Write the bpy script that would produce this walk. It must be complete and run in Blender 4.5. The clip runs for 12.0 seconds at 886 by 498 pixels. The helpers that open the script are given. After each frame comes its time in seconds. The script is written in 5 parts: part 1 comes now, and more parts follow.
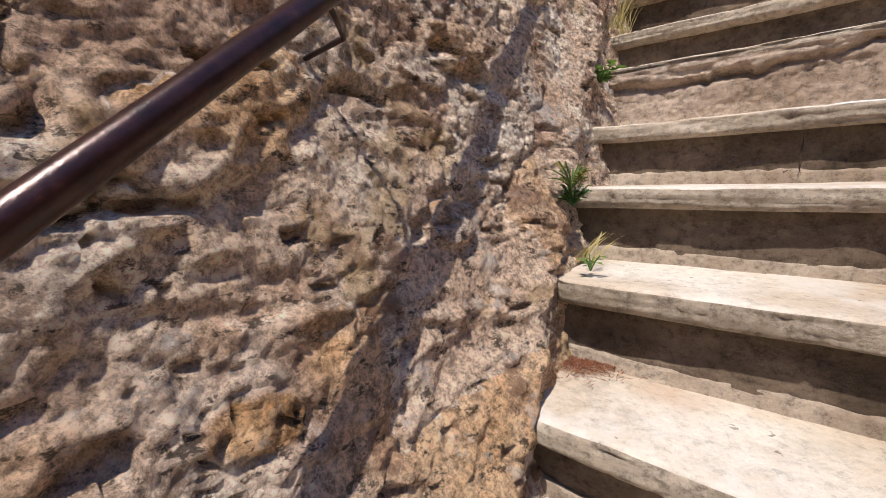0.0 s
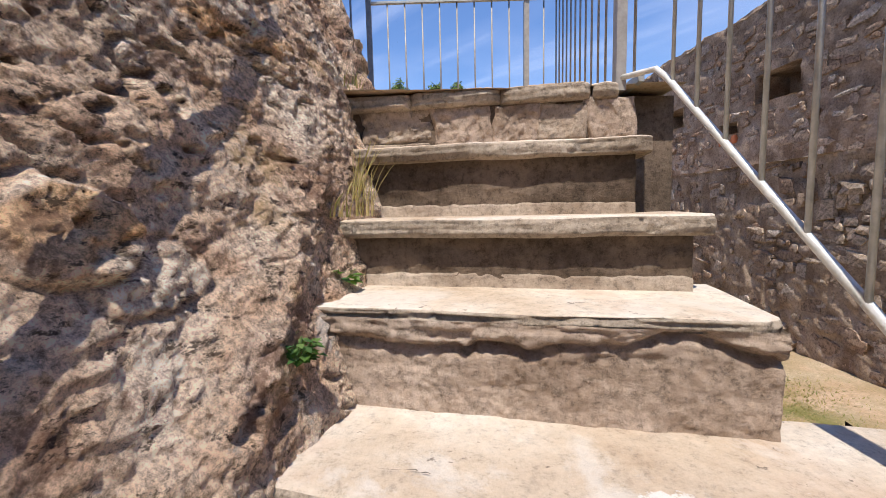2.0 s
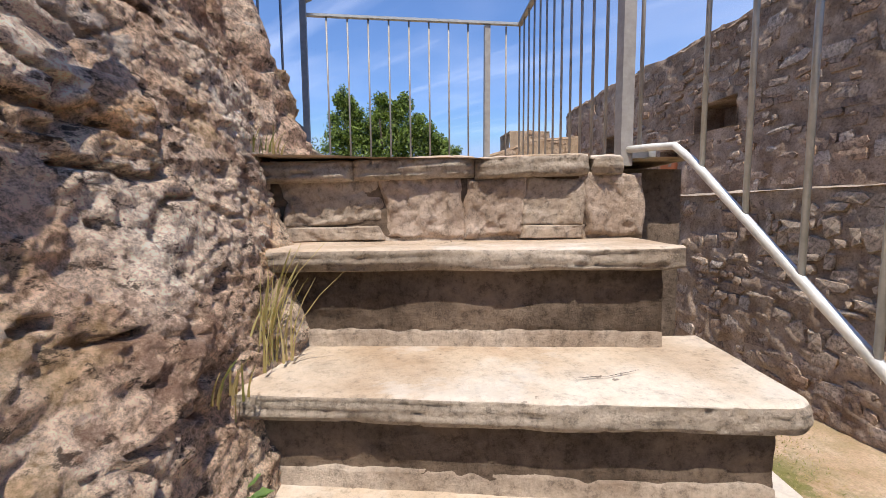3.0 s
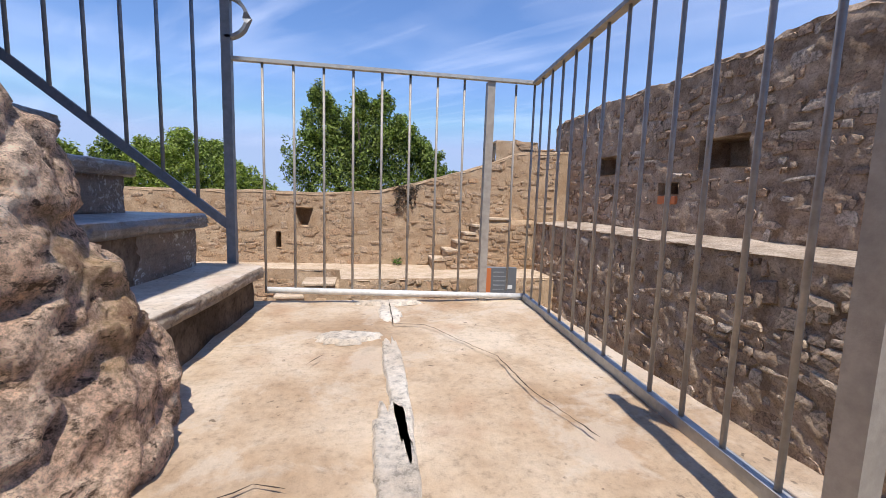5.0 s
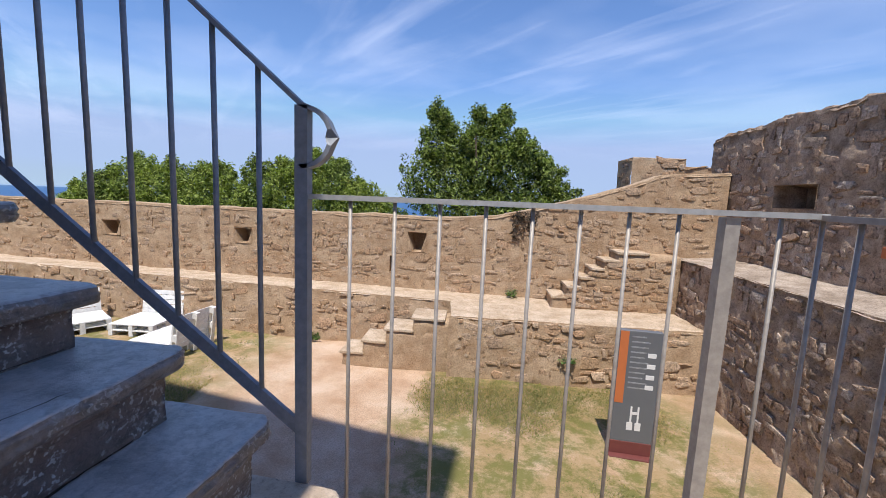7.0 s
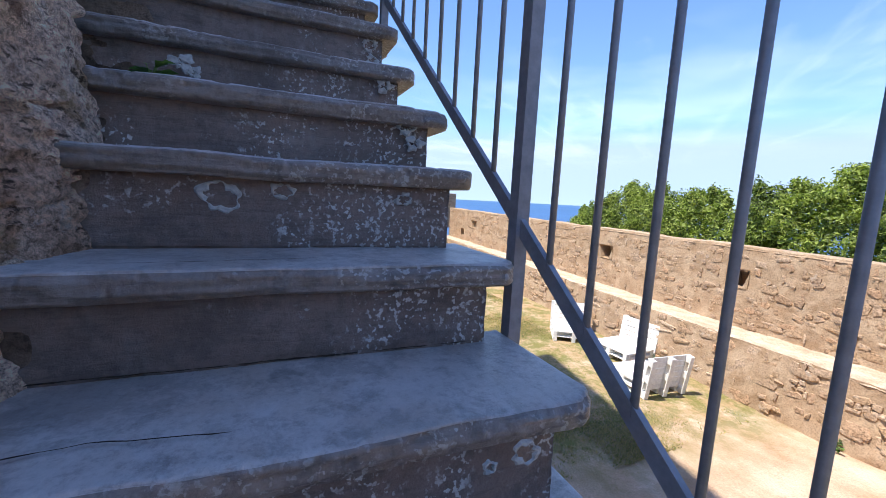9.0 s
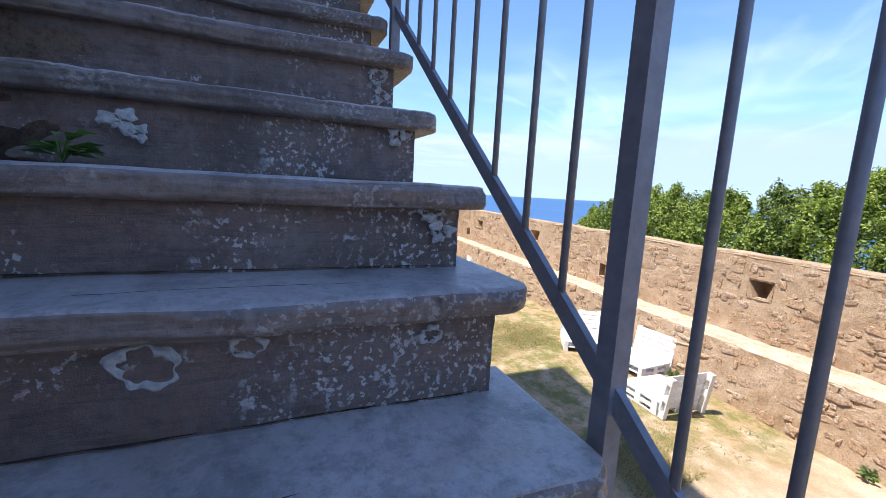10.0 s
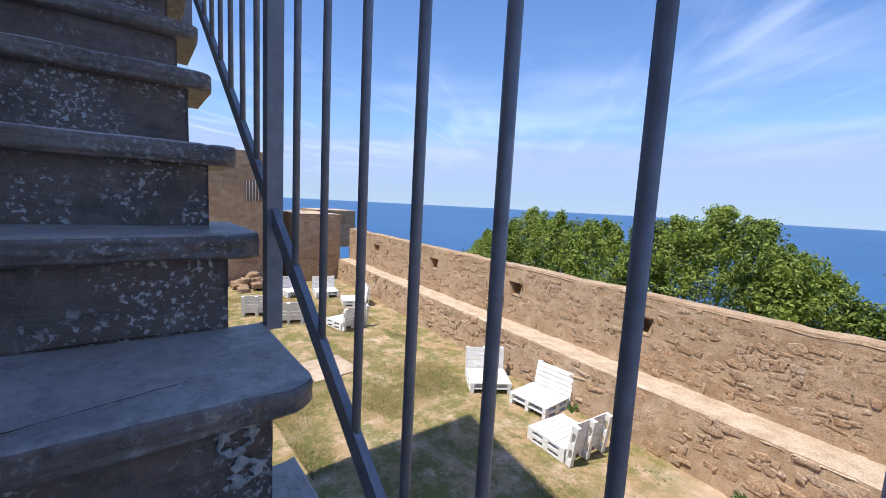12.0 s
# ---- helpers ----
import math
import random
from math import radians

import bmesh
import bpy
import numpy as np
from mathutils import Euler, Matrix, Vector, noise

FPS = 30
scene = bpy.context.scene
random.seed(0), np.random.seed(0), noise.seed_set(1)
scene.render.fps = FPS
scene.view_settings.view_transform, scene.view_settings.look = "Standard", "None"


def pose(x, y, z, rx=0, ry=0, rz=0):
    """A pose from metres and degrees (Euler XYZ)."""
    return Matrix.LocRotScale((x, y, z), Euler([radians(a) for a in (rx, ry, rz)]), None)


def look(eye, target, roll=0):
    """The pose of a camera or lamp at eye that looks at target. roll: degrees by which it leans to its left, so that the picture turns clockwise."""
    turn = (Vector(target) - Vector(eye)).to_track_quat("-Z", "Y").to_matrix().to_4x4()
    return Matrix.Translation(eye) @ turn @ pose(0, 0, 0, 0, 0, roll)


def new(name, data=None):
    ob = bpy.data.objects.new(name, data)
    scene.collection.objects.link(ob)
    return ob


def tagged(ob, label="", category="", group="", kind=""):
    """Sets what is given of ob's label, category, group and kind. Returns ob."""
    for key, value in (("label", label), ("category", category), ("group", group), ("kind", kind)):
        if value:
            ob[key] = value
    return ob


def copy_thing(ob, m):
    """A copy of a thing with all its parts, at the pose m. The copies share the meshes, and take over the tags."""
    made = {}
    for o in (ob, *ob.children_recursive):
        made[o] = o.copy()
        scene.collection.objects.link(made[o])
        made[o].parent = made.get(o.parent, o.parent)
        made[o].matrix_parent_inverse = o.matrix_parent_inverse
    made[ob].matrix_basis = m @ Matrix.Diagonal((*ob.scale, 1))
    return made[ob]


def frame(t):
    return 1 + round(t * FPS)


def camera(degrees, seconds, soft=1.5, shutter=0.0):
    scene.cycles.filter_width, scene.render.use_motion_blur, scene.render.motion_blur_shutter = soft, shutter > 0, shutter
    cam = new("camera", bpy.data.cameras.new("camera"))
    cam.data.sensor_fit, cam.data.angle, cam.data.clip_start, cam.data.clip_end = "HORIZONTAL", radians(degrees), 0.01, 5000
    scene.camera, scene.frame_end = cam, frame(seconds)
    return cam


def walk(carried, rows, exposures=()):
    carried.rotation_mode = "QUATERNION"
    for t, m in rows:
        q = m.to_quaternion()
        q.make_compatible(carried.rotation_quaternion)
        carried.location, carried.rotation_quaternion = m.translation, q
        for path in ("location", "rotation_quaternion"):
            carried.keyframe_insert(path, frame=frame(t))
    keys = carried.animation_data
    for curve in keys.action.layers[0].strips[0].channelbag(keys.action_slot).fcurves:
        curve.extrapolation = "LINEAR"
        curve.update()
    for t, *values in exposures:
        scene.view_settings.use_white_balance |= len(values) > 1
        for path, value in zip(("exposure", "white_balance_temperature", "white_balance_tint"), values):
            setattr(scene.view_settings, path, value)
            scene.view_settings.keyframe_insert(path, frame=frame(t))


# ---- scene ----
cam = camera(94.8, 12.0, soft=0.85)
EXPOSURES = [(0.0, 0.15), (3.5, 0.15), (6.0, 0.05), (7.7, 0.0), (9.3, 0.75), (10.5, 0.65), (12.0, 0.2)]
# time, eye, target, roll
PATH = [
    (0, (-0.953, -0.179, -1.174), (-1.822, 1.592, -1.5), -1.4),
    (0.5, (-0.957, 0.085, -1.043), (-1.693, 1.921, -1.34), -1.3),
    (1, (-0.892, 0.337, -0.862), (-1.399, 2.254, -1.126), -1.3),
    (1.5, (-0.838, 0.541, -0.682), (-1.067, 2.514, -0.916), -1.4),
    (2, (-0.811, 0.75, -0.482), (-0.806, 2.741, -0.678), -1.3),
    (2.5, (-0.802, 0.997, -0.324), (-0.636, 2.982, -0.507), -1.1),
    (3, (-0.831, 1.23, -0.164), (-0.558, 3.203, -0.342), -0.5),
    (3.5, (-0.817, 1.451, 0.027), (-0.477, 3.413, -0.165), 0.1),
    (5.3, (-0.711, 2.196, 0.631), (-0.34, 4.147, 0.395), 2.0),
    (5.5, (-0.706, 2.281, 0.695), (-0.353, 4.235, 0.454), 2.2),
    (6, (-0.714, 2.504, 0.881), (-0.43, 4.468, 0.63), 2.7),
    (6.5, (-0.741, 2.732, 1.053), (-0.6, 4.711, 0.8), 3.0),
    (7, (-0.814, 2.951, 1.178), (-0.972, 4.929, 0.93), 2.5),
    (7.4, (-0.921, 3.152, 1.29), (-1.45, 5.067, 1.058), 2.0),
    (7.7, (-1.013, 3.267, 1.313), (-1.894, 5.051, 1.11), 2.3),
    (8.5, (-1.41, 3.44, 1.445), (-2.87, 4.78, 1.205), 2.6),
    (9.3, (-1.855, 3.552, 1.54), (-3.715, 4.238, 1.262), 3.0),
    (9.5, (-1.945, 3.569, 1.592), (-3.799, 4.261, 1.302), 3.1),
    (10, (-2.138, 3.61, 1.773), (-3.937, 4.434, 1.48), 3.0),
    (10.5, (-2.336, 3.684, 1.966), (-4.062, 4.655, 1.685), 3.0),
    (11, (-2.545, 3.738, 2.175), (-4.203, 4.827, 1.919), 3.3),
    (11.5, (-2.734, 3.791, 2.379), (-4.325, 4.979, 2.133), 3.2),
    (12, (-2.946, 3.857, 2.613), (-4.48, 5.12, 2.381), 3.0),
]
walk(cam, [(t, look(eye, target, roll)) for t, eye, target, roll in PATH], EXPOSURES)

# ---- light ----
SUN = Vector((-0.03, -0.42, 0.905)).normalized()
world = bpy.data.worlds.new("world")
scene.world = world
world.use_nodes = True
wn = world.node_tree.nodes
sky = wn.new("ShaderNodeTexSky")
sky.sky_type = "NISHITA"
sky.sun_disc = False
sky.sun_elevation = math.asin(SUN.z)
sky.sun_rotation = math.pi
sky.altitude = 60
sky.air_density = 1.3
sky.dust_density = 0.1
sky.ozone_density = 3.0
tint = wn.new("ShaderNodeMix")
tint.data_type, tint.blend_type = "RGBA", "MULTIPLY"
tint.inputs[0].default_value = 1.0
tint.inputs[7].default_value = (0.83, 0.98, 1.33, 1)
world.node_tree.links.new(sky.outputs[0], tint.inputs[6])
haze = wn.new("ShaderNodeMix")
haze.data_type, haze.blend_type = "RGBA", "DARKEN"
haze.inputs[0].default_value = 1.0
haze.inputs[7].default_value = (3.5, 4.6, 7.3, 1)
world.node_tree.links.new(tint.outputs[2], haze.inputs[6])
world.node_tree.links.new(haze.outputs[2], wn["Background"].inputs[0])
wn["Background"].inputs[1].default_value = 0.12
sun = new("sun", bpy.data.lights.new("sun", "SUN"))
sun.data.energy = 5.0
sun.data.angle = radians(0.53)
sun.data.color = (1.0, 0.94, 0.86)
sun.matrix_world = look(SUN * 60, (0, 0, 0))


# ---- noise and mesh helpers ----
def hash3(i, j, k, seed):
    n = (i * 374761393 + j * 668265263 + k * 2147483647 + seed * 1274126177) & 0x7FFFFFFF
    n = ((n ^ (n >> 13)) * 1274126177) & 0x7FFFFFFF
    return ((n ^ (n >> 16)) & 0xFFFF) / 65535.0


def vnoise(p, seed=0):
    """Smooth noise from -1 to 1 at the rows of p."""
    q = np.floor(p).astype(np.int64)
    f = p - q
    f = f * f * (3 - 2 * f)
    out = 0
    for a in (0, 1):
        for b in (0, 1):
            for c in (0, 1):
                w = (f[:, 0] if a else 1 - f[:, 0]) * (f[:, 1] if b else 1 - f[:, 1]) * (f[:, 2] if c else 1 - f[:, 2])
                out = out + w * hash3(q[:, 0] + a, q[:, 1] + b, q[:, 2] + c, seed)
    return out * 2 - 1


def fbm(p, octaves=4, seed=0, gain=0.5):
    out, amp = 0, 1.0
    for o in range(octaves):
        out = out + amp * vnoise(p * 2.03 ** o + 17.3 * o, seed + o)
        amp *= gain
    return out


def mesh_from(name, verts, faces, material, smooth=False):
    me = bpy.data.meshes.new(name)
    me.from_pydata([tuple(v) for v in verts], [], [tuple(f) for f in faces])
    me.materials.append(material)
    if smooth:
        me.polygons.foreach_set("use_smooth", [True] * len(me.polygons))
    me.update()
    return me


def grid_faces(nu, nv):
    a = np.arange((nu - 1) * (nv - 1))
    i, j = a // (nv - 1), a % (nv - 1)
    k = i * nv + j
    return np.stack([k, k + nv, k + nv + 1, k + 1], 1)


def link(name, me, parent=None, label=""):
    ob = new(name, me)
    if parent is not None:
        ob.parent = parent
    if label:
        ob["label"] = label
    return ob


def part(name, bm, material, parent, label="", smooth=False):
    """Links a bmesh as one mesh object under a thing or a part."""
    me = bpy.data.meshes.new(name)
    bm.to_mesh(me)
    bm.free()
    me.materials.append(material)
    if smooth:
        me.polygons.foreach_set("use_smooth", [True] * len(me.polygons))
    return link(name, me, parent, label)


def empty(name, at, label, category, kind="", group=""):
    ob = new(name)
    ob.location = at
    return tagged(ob, label, category, group, kind)


def under(ob, parent):
    """Parents ob, whose mesh is in world metres, to an Empty that stands elsewhere."""
    ob.parent = parent
    ob.matrix_parent_inverse = Matrix.Translation(-parent.location)
    return ob


def add_box(bm, x0, x1, y0, y1, z0, z1, m=None):
    vs = [bm.verts.new((x, y, z)) for x in (x0, x1) for y in (y0, y1) for z in (z0, z1)]
    for f in ((0, 1, 3, 2), (4, 6, 7, 5), (0, 4, 5, 1), (2, 3, 7, 6), (0, 2, 6, 4), (1, 5, 7, 3)):
        bm.faces.new([vs[i] for i in f])
    if m is not None:
        bmesh.ops.transform(bm, matrix=m, verts=vs)
    return vs


def bevelled(bm, width, segments=2):
    bmesh.ops.bevel(bm, geom=bm.edges[:] + bm.verts[:], offset=width, segments=segments, affect="EDGES", profile=0.6)
    return bm


def tube_mesh(name, points, radius, material, sides=10, square=False):
    """A pipe or flat bar along the points; radius may be (half width, half height)."""
    pts = [Vector(p) for p in points]
    rw, rh = radius if isinstance(radius, tuple) else (radius, radius)
    verts, faces = [], []
    n = 4 if square else sides
    for i, p in enumerate(pts):
        d = (pts[min(i + 1, len(pts) - 1)] - pts[max(i - 1, 0)]).normalized()
        side = d.cross(Vector((0, 0, 1)))
        side = side.normalized() if side.length > 1e-3 else Vector((1, 0, 0))
        up = side.cross(d)
        for k in range(n):
            if square:
                a, b = ((-1, -1), (1, -1), (1, 1), (-1, 1))[k]
            else:
                a, b = math.cos(2 * math.pi * k / n), math.sin(2 * math.pi * k / n)
            verts.append(p + side * (a * rw) + up * (b * rh))
    for i in range(len(pts) - 1):
        for k in range(n):
            faces.append((i * n + k, i * n + (k + 1) % n, (i + 1) * n + (k + 1) % n, (i + 1) * n + k))
    faces.append(tuple(range(n))[::-1])
    faces.append(tuple((len(pts) - 1) * n + k for k in range(n)))
    return mesh_from(name, verts, faces, material, smooth=not square)


# ---- materials ----
class Mat:
    """A small builder for node materials."""

    def __init__(self, name, rough=0.85, metal=0.0, spec=0.3):
        self.m = bpy.data.materials.new(name)
        self.m.use_nodes = True
        self.t = self.m.node_tree
        self.b = self.t.nodes["Principled BSDF"]
        self.b.inputs["Roughness"].default_value = rough
        self.b.inputs["Metallic"].default_value = metal
        self.b.inputs["Specular IOR Level"].default_value = spec
        self.co = self.t.nodes.new("ShaderNodeTexCoord").outputs["Object"]
        self.heights = []

    def link(self, a, b):
        self.t.links.new(a, b)
        return self

    def noise(self, scale, detail=4, rough=0.55, stretch=None, distort=0.0):
        n = self.t.nodes.new("ShaderNodeTexNoise")
        n.inputs["Scale"].default_value = scale
        n.inputs["Detail"].default_value = detail
        n.inputs["Roughness"].default_value = rough
        n.inputs["Distortion"].default_value = distort
        co = self.co
        if stretch:
            mp = self.t.nodes.new("ShaderNodeMapping")
            mp.inputs["Scale"].default_value = stretch
            self.link(co, mp.inputs["Vector"])
            co = mp.outputs[0]
        self.link(co, n.inputs["Vector"])
        return n.outputs["Fac"]

    def voronoi(self, scale, feature="F1", out="Distance", random=1.0):
        n = self.t.nodes.new("ShaderNodeTexVoronoi")
        n.feature = feature
        n.inputs["Scale"].default_value = scale
        n.inputs["Randomness"].default_value = random
        self.link(self.co, n.inputs["Vector"])
        return n.outputs[out]

    def ramp(self, fac, stops):
        n = self.t.nodes.new("ShaderNodeValToRGB")
        e = n.color_ramp.elements
        while len(e) < len(stops):
            e.new(0.5)
        for el, (p, c) in zip(e, stops):
            el.position = p
            el.color = (*c, 1) if isinstance(c, tuple) else (c, c, c, 1)
        self.link(fac, n.inputs[0])
        return n.outputs[0]

    def mix(self, fac, a, b, mode="MIX"):
        n = self.t.nodes.new("ShaderNodeMix")
        n.data_type = "RGBA"
        n.blend_type = mode
        for v, s in ((fac, n.inputs[0]), (a, n.inputs[6]), (b, n.inputs[7])):
            if isinstance(v, (int, float)):
                s.default_value = v
            elif isinstance(v, tuple):
                s.default_value = (*v, 1)
            else:
                self.link(v, s)
        return n.outputs[2]

    def math(self, op, a, b=0.0):
        n = self.t.nodes.new("ShaderNodeMath")
        n.operation = op
        for v, s in ((a, n.inputs[0]), (b, n.inputs[1])):
            if isinstance(v, (int, float)):
                s.default_value = v
            else:
                self.link(v, s)
        return n.outputs[0]

    def random(self, island=False):
        if island:
            return self.t.nodes.new("ShaderNodeNewGeometry").outputs["Random Per Island"]
        return self.t.nodes.new("ShaderNodeObjectInfo").outputs["Random"]

    def color(self, c):
        if isinstance(c, tuple):
            self.b.inputs["Base Color"].default_value = (*c, 1)
        else:
            self.link(c, self.b.inputs["Base Color"])
        return self

    def bump(self, height, distance, strength=0.8):
        n = self.t.nodes.new("ShaderNodeBump")
        n.inputs["Strength"].default_value = strength
        n.inputs["Distance"].default_value = distance
        self.link(height, n.inputs["Height"])
        if self.heights:
            self.link(self.heights[-1].outputs[0], n.inputs["Normal"])
        self.heights.append(n)
        return self

    def done(self):
        if self.heights:
            self.link(self.heights[-1].outputs[0], self.b.inputs["Normal"])
        return self.m


def make_rock():
    """Eroded rubble and mortar; the mesh says which old stone each place belongs to."""
    m = Mat("tower_rock", 0.95, spec=0.1)
    at = m.t.nodes.new("ShaderNodeAttribute")
    at.attribute_name = "stone"
    stone = m.ramp(at.outputs["Fac"], [(0.0, (0.60, 0.46, 0.36)), (0.15, (0.46, 0.315, 0.225)), (0.3, (0.70, 0.56, 0.44)), (0.45, (0.58, 0.42, 0.30)), (0.6, (0.82, 0.73, 0.63)), (0.75, (0.62, 0.49, 0.385)), (0.88, (0.66, 0.40, 0.17)), (1.0, (0.60, 0.55, 0.49))])
    base = m.ramp(m.noise(3.4, 8, 0.7), [(0.38, (0.38, 0.225, 0.155)), (0.45, (0.66, 0.465, 0.345)), (0.52, (0.82, 0.645, 0.505)), (0.59, (0.90, 0.80, 0.69))])
    c = m.mix(0.6, base, stone)
    grain = m.ramp(m.noise(62, 7, 0.85), [(0.38, (0.36, 0.27, 0.22)), (0.45, (0.84, 0.76, 0.69)), (0.51, (1.22, 1.14, 1.06)), (0.57, (1.7, 1.6, 1.5))])
    c = m.mix(0.92, c, grain, "MULTIPLY")
    ochre = m.ramp(m.noise(2.7, 6, 0.65, stretch=(1, 1.2, 1.2)), [(0.57, 0.0), (0.63, 1.0)])
    c = m.mix(m.math("MULTIPLY", ochre, 0.5), c, (0.50, 0.315, 0.125))
    lime = m.ramp(m.noise(3.8, 9, 0.76), [(0.575, 0.0), (0.61, 1.0)])
    c = m.mix(m.math("MULTIPLY", lime, 0.5), c, (0.74, 0.69, 0.64))
    red = m.ramp(m.noise(4.4, 9, 0.76), [(0.54, 0.0), (0.60, 1.0)])
    c = m.mix(m.math("MULTIPLY", red, 0.7), c, (0.27, 0.145, 0.10))
    # crevice shade painted near-black into scattered pits
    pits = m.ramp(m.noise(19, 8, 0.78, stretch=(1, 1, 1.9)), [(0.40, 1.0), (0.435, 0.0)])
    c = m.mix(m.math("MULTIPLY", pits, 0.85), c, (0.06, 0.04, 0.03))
    m.color(c)
    m.bump(m.noise(21, 9, 0.8, stretch=(1, 1, 1.8)), 0.03, 1.0)
    m.bump(m.noise(110, 6, 0.84), 0.014, 1.0)
    return m.done()


def make_tread(name, tint=(1, 1, 1), repair=None):
    """Sun-bleached step stone; repair is the nose line (x, y, slope) along which white lime was laid."""
    m = Mat(name, 0.8, spec=0.3)
    big = m.ramp(m.noise(1.9, 6, 0.62), [(0.35, (0.42, 0.31, 0.215)), (0.5, (0.56, 0.46, 0.36)), (0.63, (0.68, 0.61, 0.53))])
    fine = m.ramp(m.noise(42, 8, 0.82), [(0.36, 0.66), (0.46, 0.95), (0.6, 1.08)])
    c = m.mix(1.0, big, fine, "MULTIPLY")
    # thin dark partings of the layered stone, open where its edge is broken
    layers = m.ramp(m.noise(6, 6, 0.7, stretch=(1.2, 1.2, 14)), [(0.36, 1.0), (0.42, 0.0)])
    c = m.mix(m.math("MULTIPLY", layers, 0.2), c, (0.15, 0.115, 0.085))
    red = m.ramp(m.noise(3.3, 4), [(0.58, 0.0), (0.7, 1.0)])
    c = m.mix(m.math("MULTIPLY", red, 0.35), c, (0.46, 0.28, 0.18))
    lime = m.ramp(m.noise(2.4, 7, 0.66, stretch=(1, 1, 1.0), distort=0.4), [(0.54, 0.0), (0.60, 1.0)])
    c = m.mix(m.math("MULTIPLY", lime, 0.45), c, (0.68, 0.645, 0.605))
    worn = m.ramp(m.noise(5.5, 8, 0.75), [(0.56, 0.0), (0.61, 1.0)])
    c = m.mix(m.math("MULTIPLY", worn, 0.22), c, (0.36, 0.30, 0.235))
    dark = m.ramp(m.noise(8, 6, 0.7), [(0.28, 1.0), (0.36, 0.0)])
    c = m.mix(m.math("MULTIPLY", dark, 0.25), c, (0.22, 0.17, 0.12))
    pits = m.ramp(m.noise(38, 3, 0.5), [(0.30, 1.0), (0.34, 0.0)])
    pits = m.math("MULTIPLY", pits, m.ramp(m.noise(5, 4), [(0.5, 0.0), (0.6, 1.0)]))
    c = m.mix(m.math("MULTIPLY", pits, 0.75), c, (0.12, 0.09, 0.07))
    c = m.mix(1.0, c, tint, "MULTIPLY")
    if repair:
        sep = m.t.nodes.new("ShaderNodeSeparateXYZ")
        m.link(m.co, sep.inputs[0])
        off = m.math("SUBTRACT", sep.outputs[1], m.math("ADD", m.math("MULTIPLY", m.math("SUBTRACT", sep.outputs[0], repair[0]), repair[2]), repair[1]))
        wob = m.noise(9, 7, 0.7)
        near = m.ramp(m.math("SUBTRACT", m.math("MULTIPLY", off, 2.0), m.math("MULTIPLY", m.math("SUBTRACT", wob, 0.5), 1.4)), [(0.12, 1.0), (0.16, 0.0)])
        side = m.ramp(m.math("ADD", m.math("MULTIPLY", m.math("SUBTRACT", sep.outputs[0], repair[0]), 2.0), m.math("MULTIPLY", m.math("SUBTRACT", wob, 0.5), 0.3)), [(0.0, 0.0), (0.03, 1.0)])
        c = m.mix(m.math("MULTIPLY", m.math("MULTIPLY", near, side), 0.75), c, (0.72, 0.70, 0.68))
    m.color(c)
    m.bump(m.noise(14, 8, 0.75), 0.009, 0.7)
    m.bump(m.noise(120, 5, 0.75), 0.003, 0.8)
    return m.done()


def make_slate(name, base, lichen):
    """Shaded grey stone; lichen says how much of it grows in clusters, thickest at the open end."""
    m = Mat(name, 0.4, spec=0.75)
    big = m.ramp(m.noise(2.3, 6, 0.6), [(0.3, tuple(0.72 * v for v in base)), (0.5, base), (0.7, tuple(1.15 * v for v in base))])
    fine = m.ramp(m.noise(34, 8, 0.8), [(0.38, 0.72), (0.48, 1.0), (0.62, 1.14)])
    c = m.mix(1.0, big, fine, "MULTIPLY")
    brown = m.ramp(m.noise(3.1, 6, 0.7), [(0.5, 0.0), (0.62, 1.0)])
    c = m.mix(m.math("MULTIPLY", brown, 0.4), c, tuple(base[i] * k for i, k in enumerate((0.8, 0.68, 0.56))))
    layers = m.ramp(m.noise(6, 6, 0.7, stretch=(1.2, 1.2, 12)), [(0.38, 1.0), (0.45, 0.0)])
    c = m.mix(m.math("MULTIPLY", layers, 0.4), c, tuple(0.3 * v for v in base))
    soot = m.ramp(m.noise(6, 9, 0.78), [(0.50, 0.0), (0.57, 1.0)])
    c = m.mix(m.math("MULTIPLY", soot, 0.4), c, tuple(0.3 * v for v in base))
    sep = m.t.nodes.new("ShaderNodeSeparateXYZ")
    m.link(m.co, sep.inputs[0])
    end = m.ramp(m.math("MULTIPLY", m.math("SUBTRACT", sep.outputs[1], 2.9), 0.8), [(0.15, 0.0), (0.97, 0.12)])
    cluster = m.ramp(m.math("ADD", m.noise(3.7, 6, 0.7), end), [(0.555, 0.0), (0.65, 1.0)])
    dots = m.ramp(m.noise(75, 3, 0.5), [(0.57, 0.0), (0.61, 1.0)])
    blotch = m.ramp(m.noise(20, 7, 0.7), [(0.59, 0.0), (0.63, 0.9)])
    grow = m.math("MULTIPLY", cluster, m.math("MAXIMUM", dots, blotch))
    c = m.mix(m.math("MULTIPLY", grow, lichen), c, (0.60, 0.61, 0.58))
    film = m.ramp(m.noise(7, 7, 0.72, stretch=(1, 1.6, 0.7)), [(0.54, 0.0), (0.66, 1.0)])
    c = m.mix(m.math("MULTIPLY", film, 0.15), c, (0.42, 0.42, 0.39))
    m.color(c)
    m.bump(m.noise(18, 9, 0.76), 0.008, 0.7)
    m.bump(m.noise(6, 6, 0.7, stretch=(1.2, 1.2, 12)), 0.005, 0.5)
    m.bump(m.noise(120, 5, 0.75), 0.003, 0.7)
    return m.done()


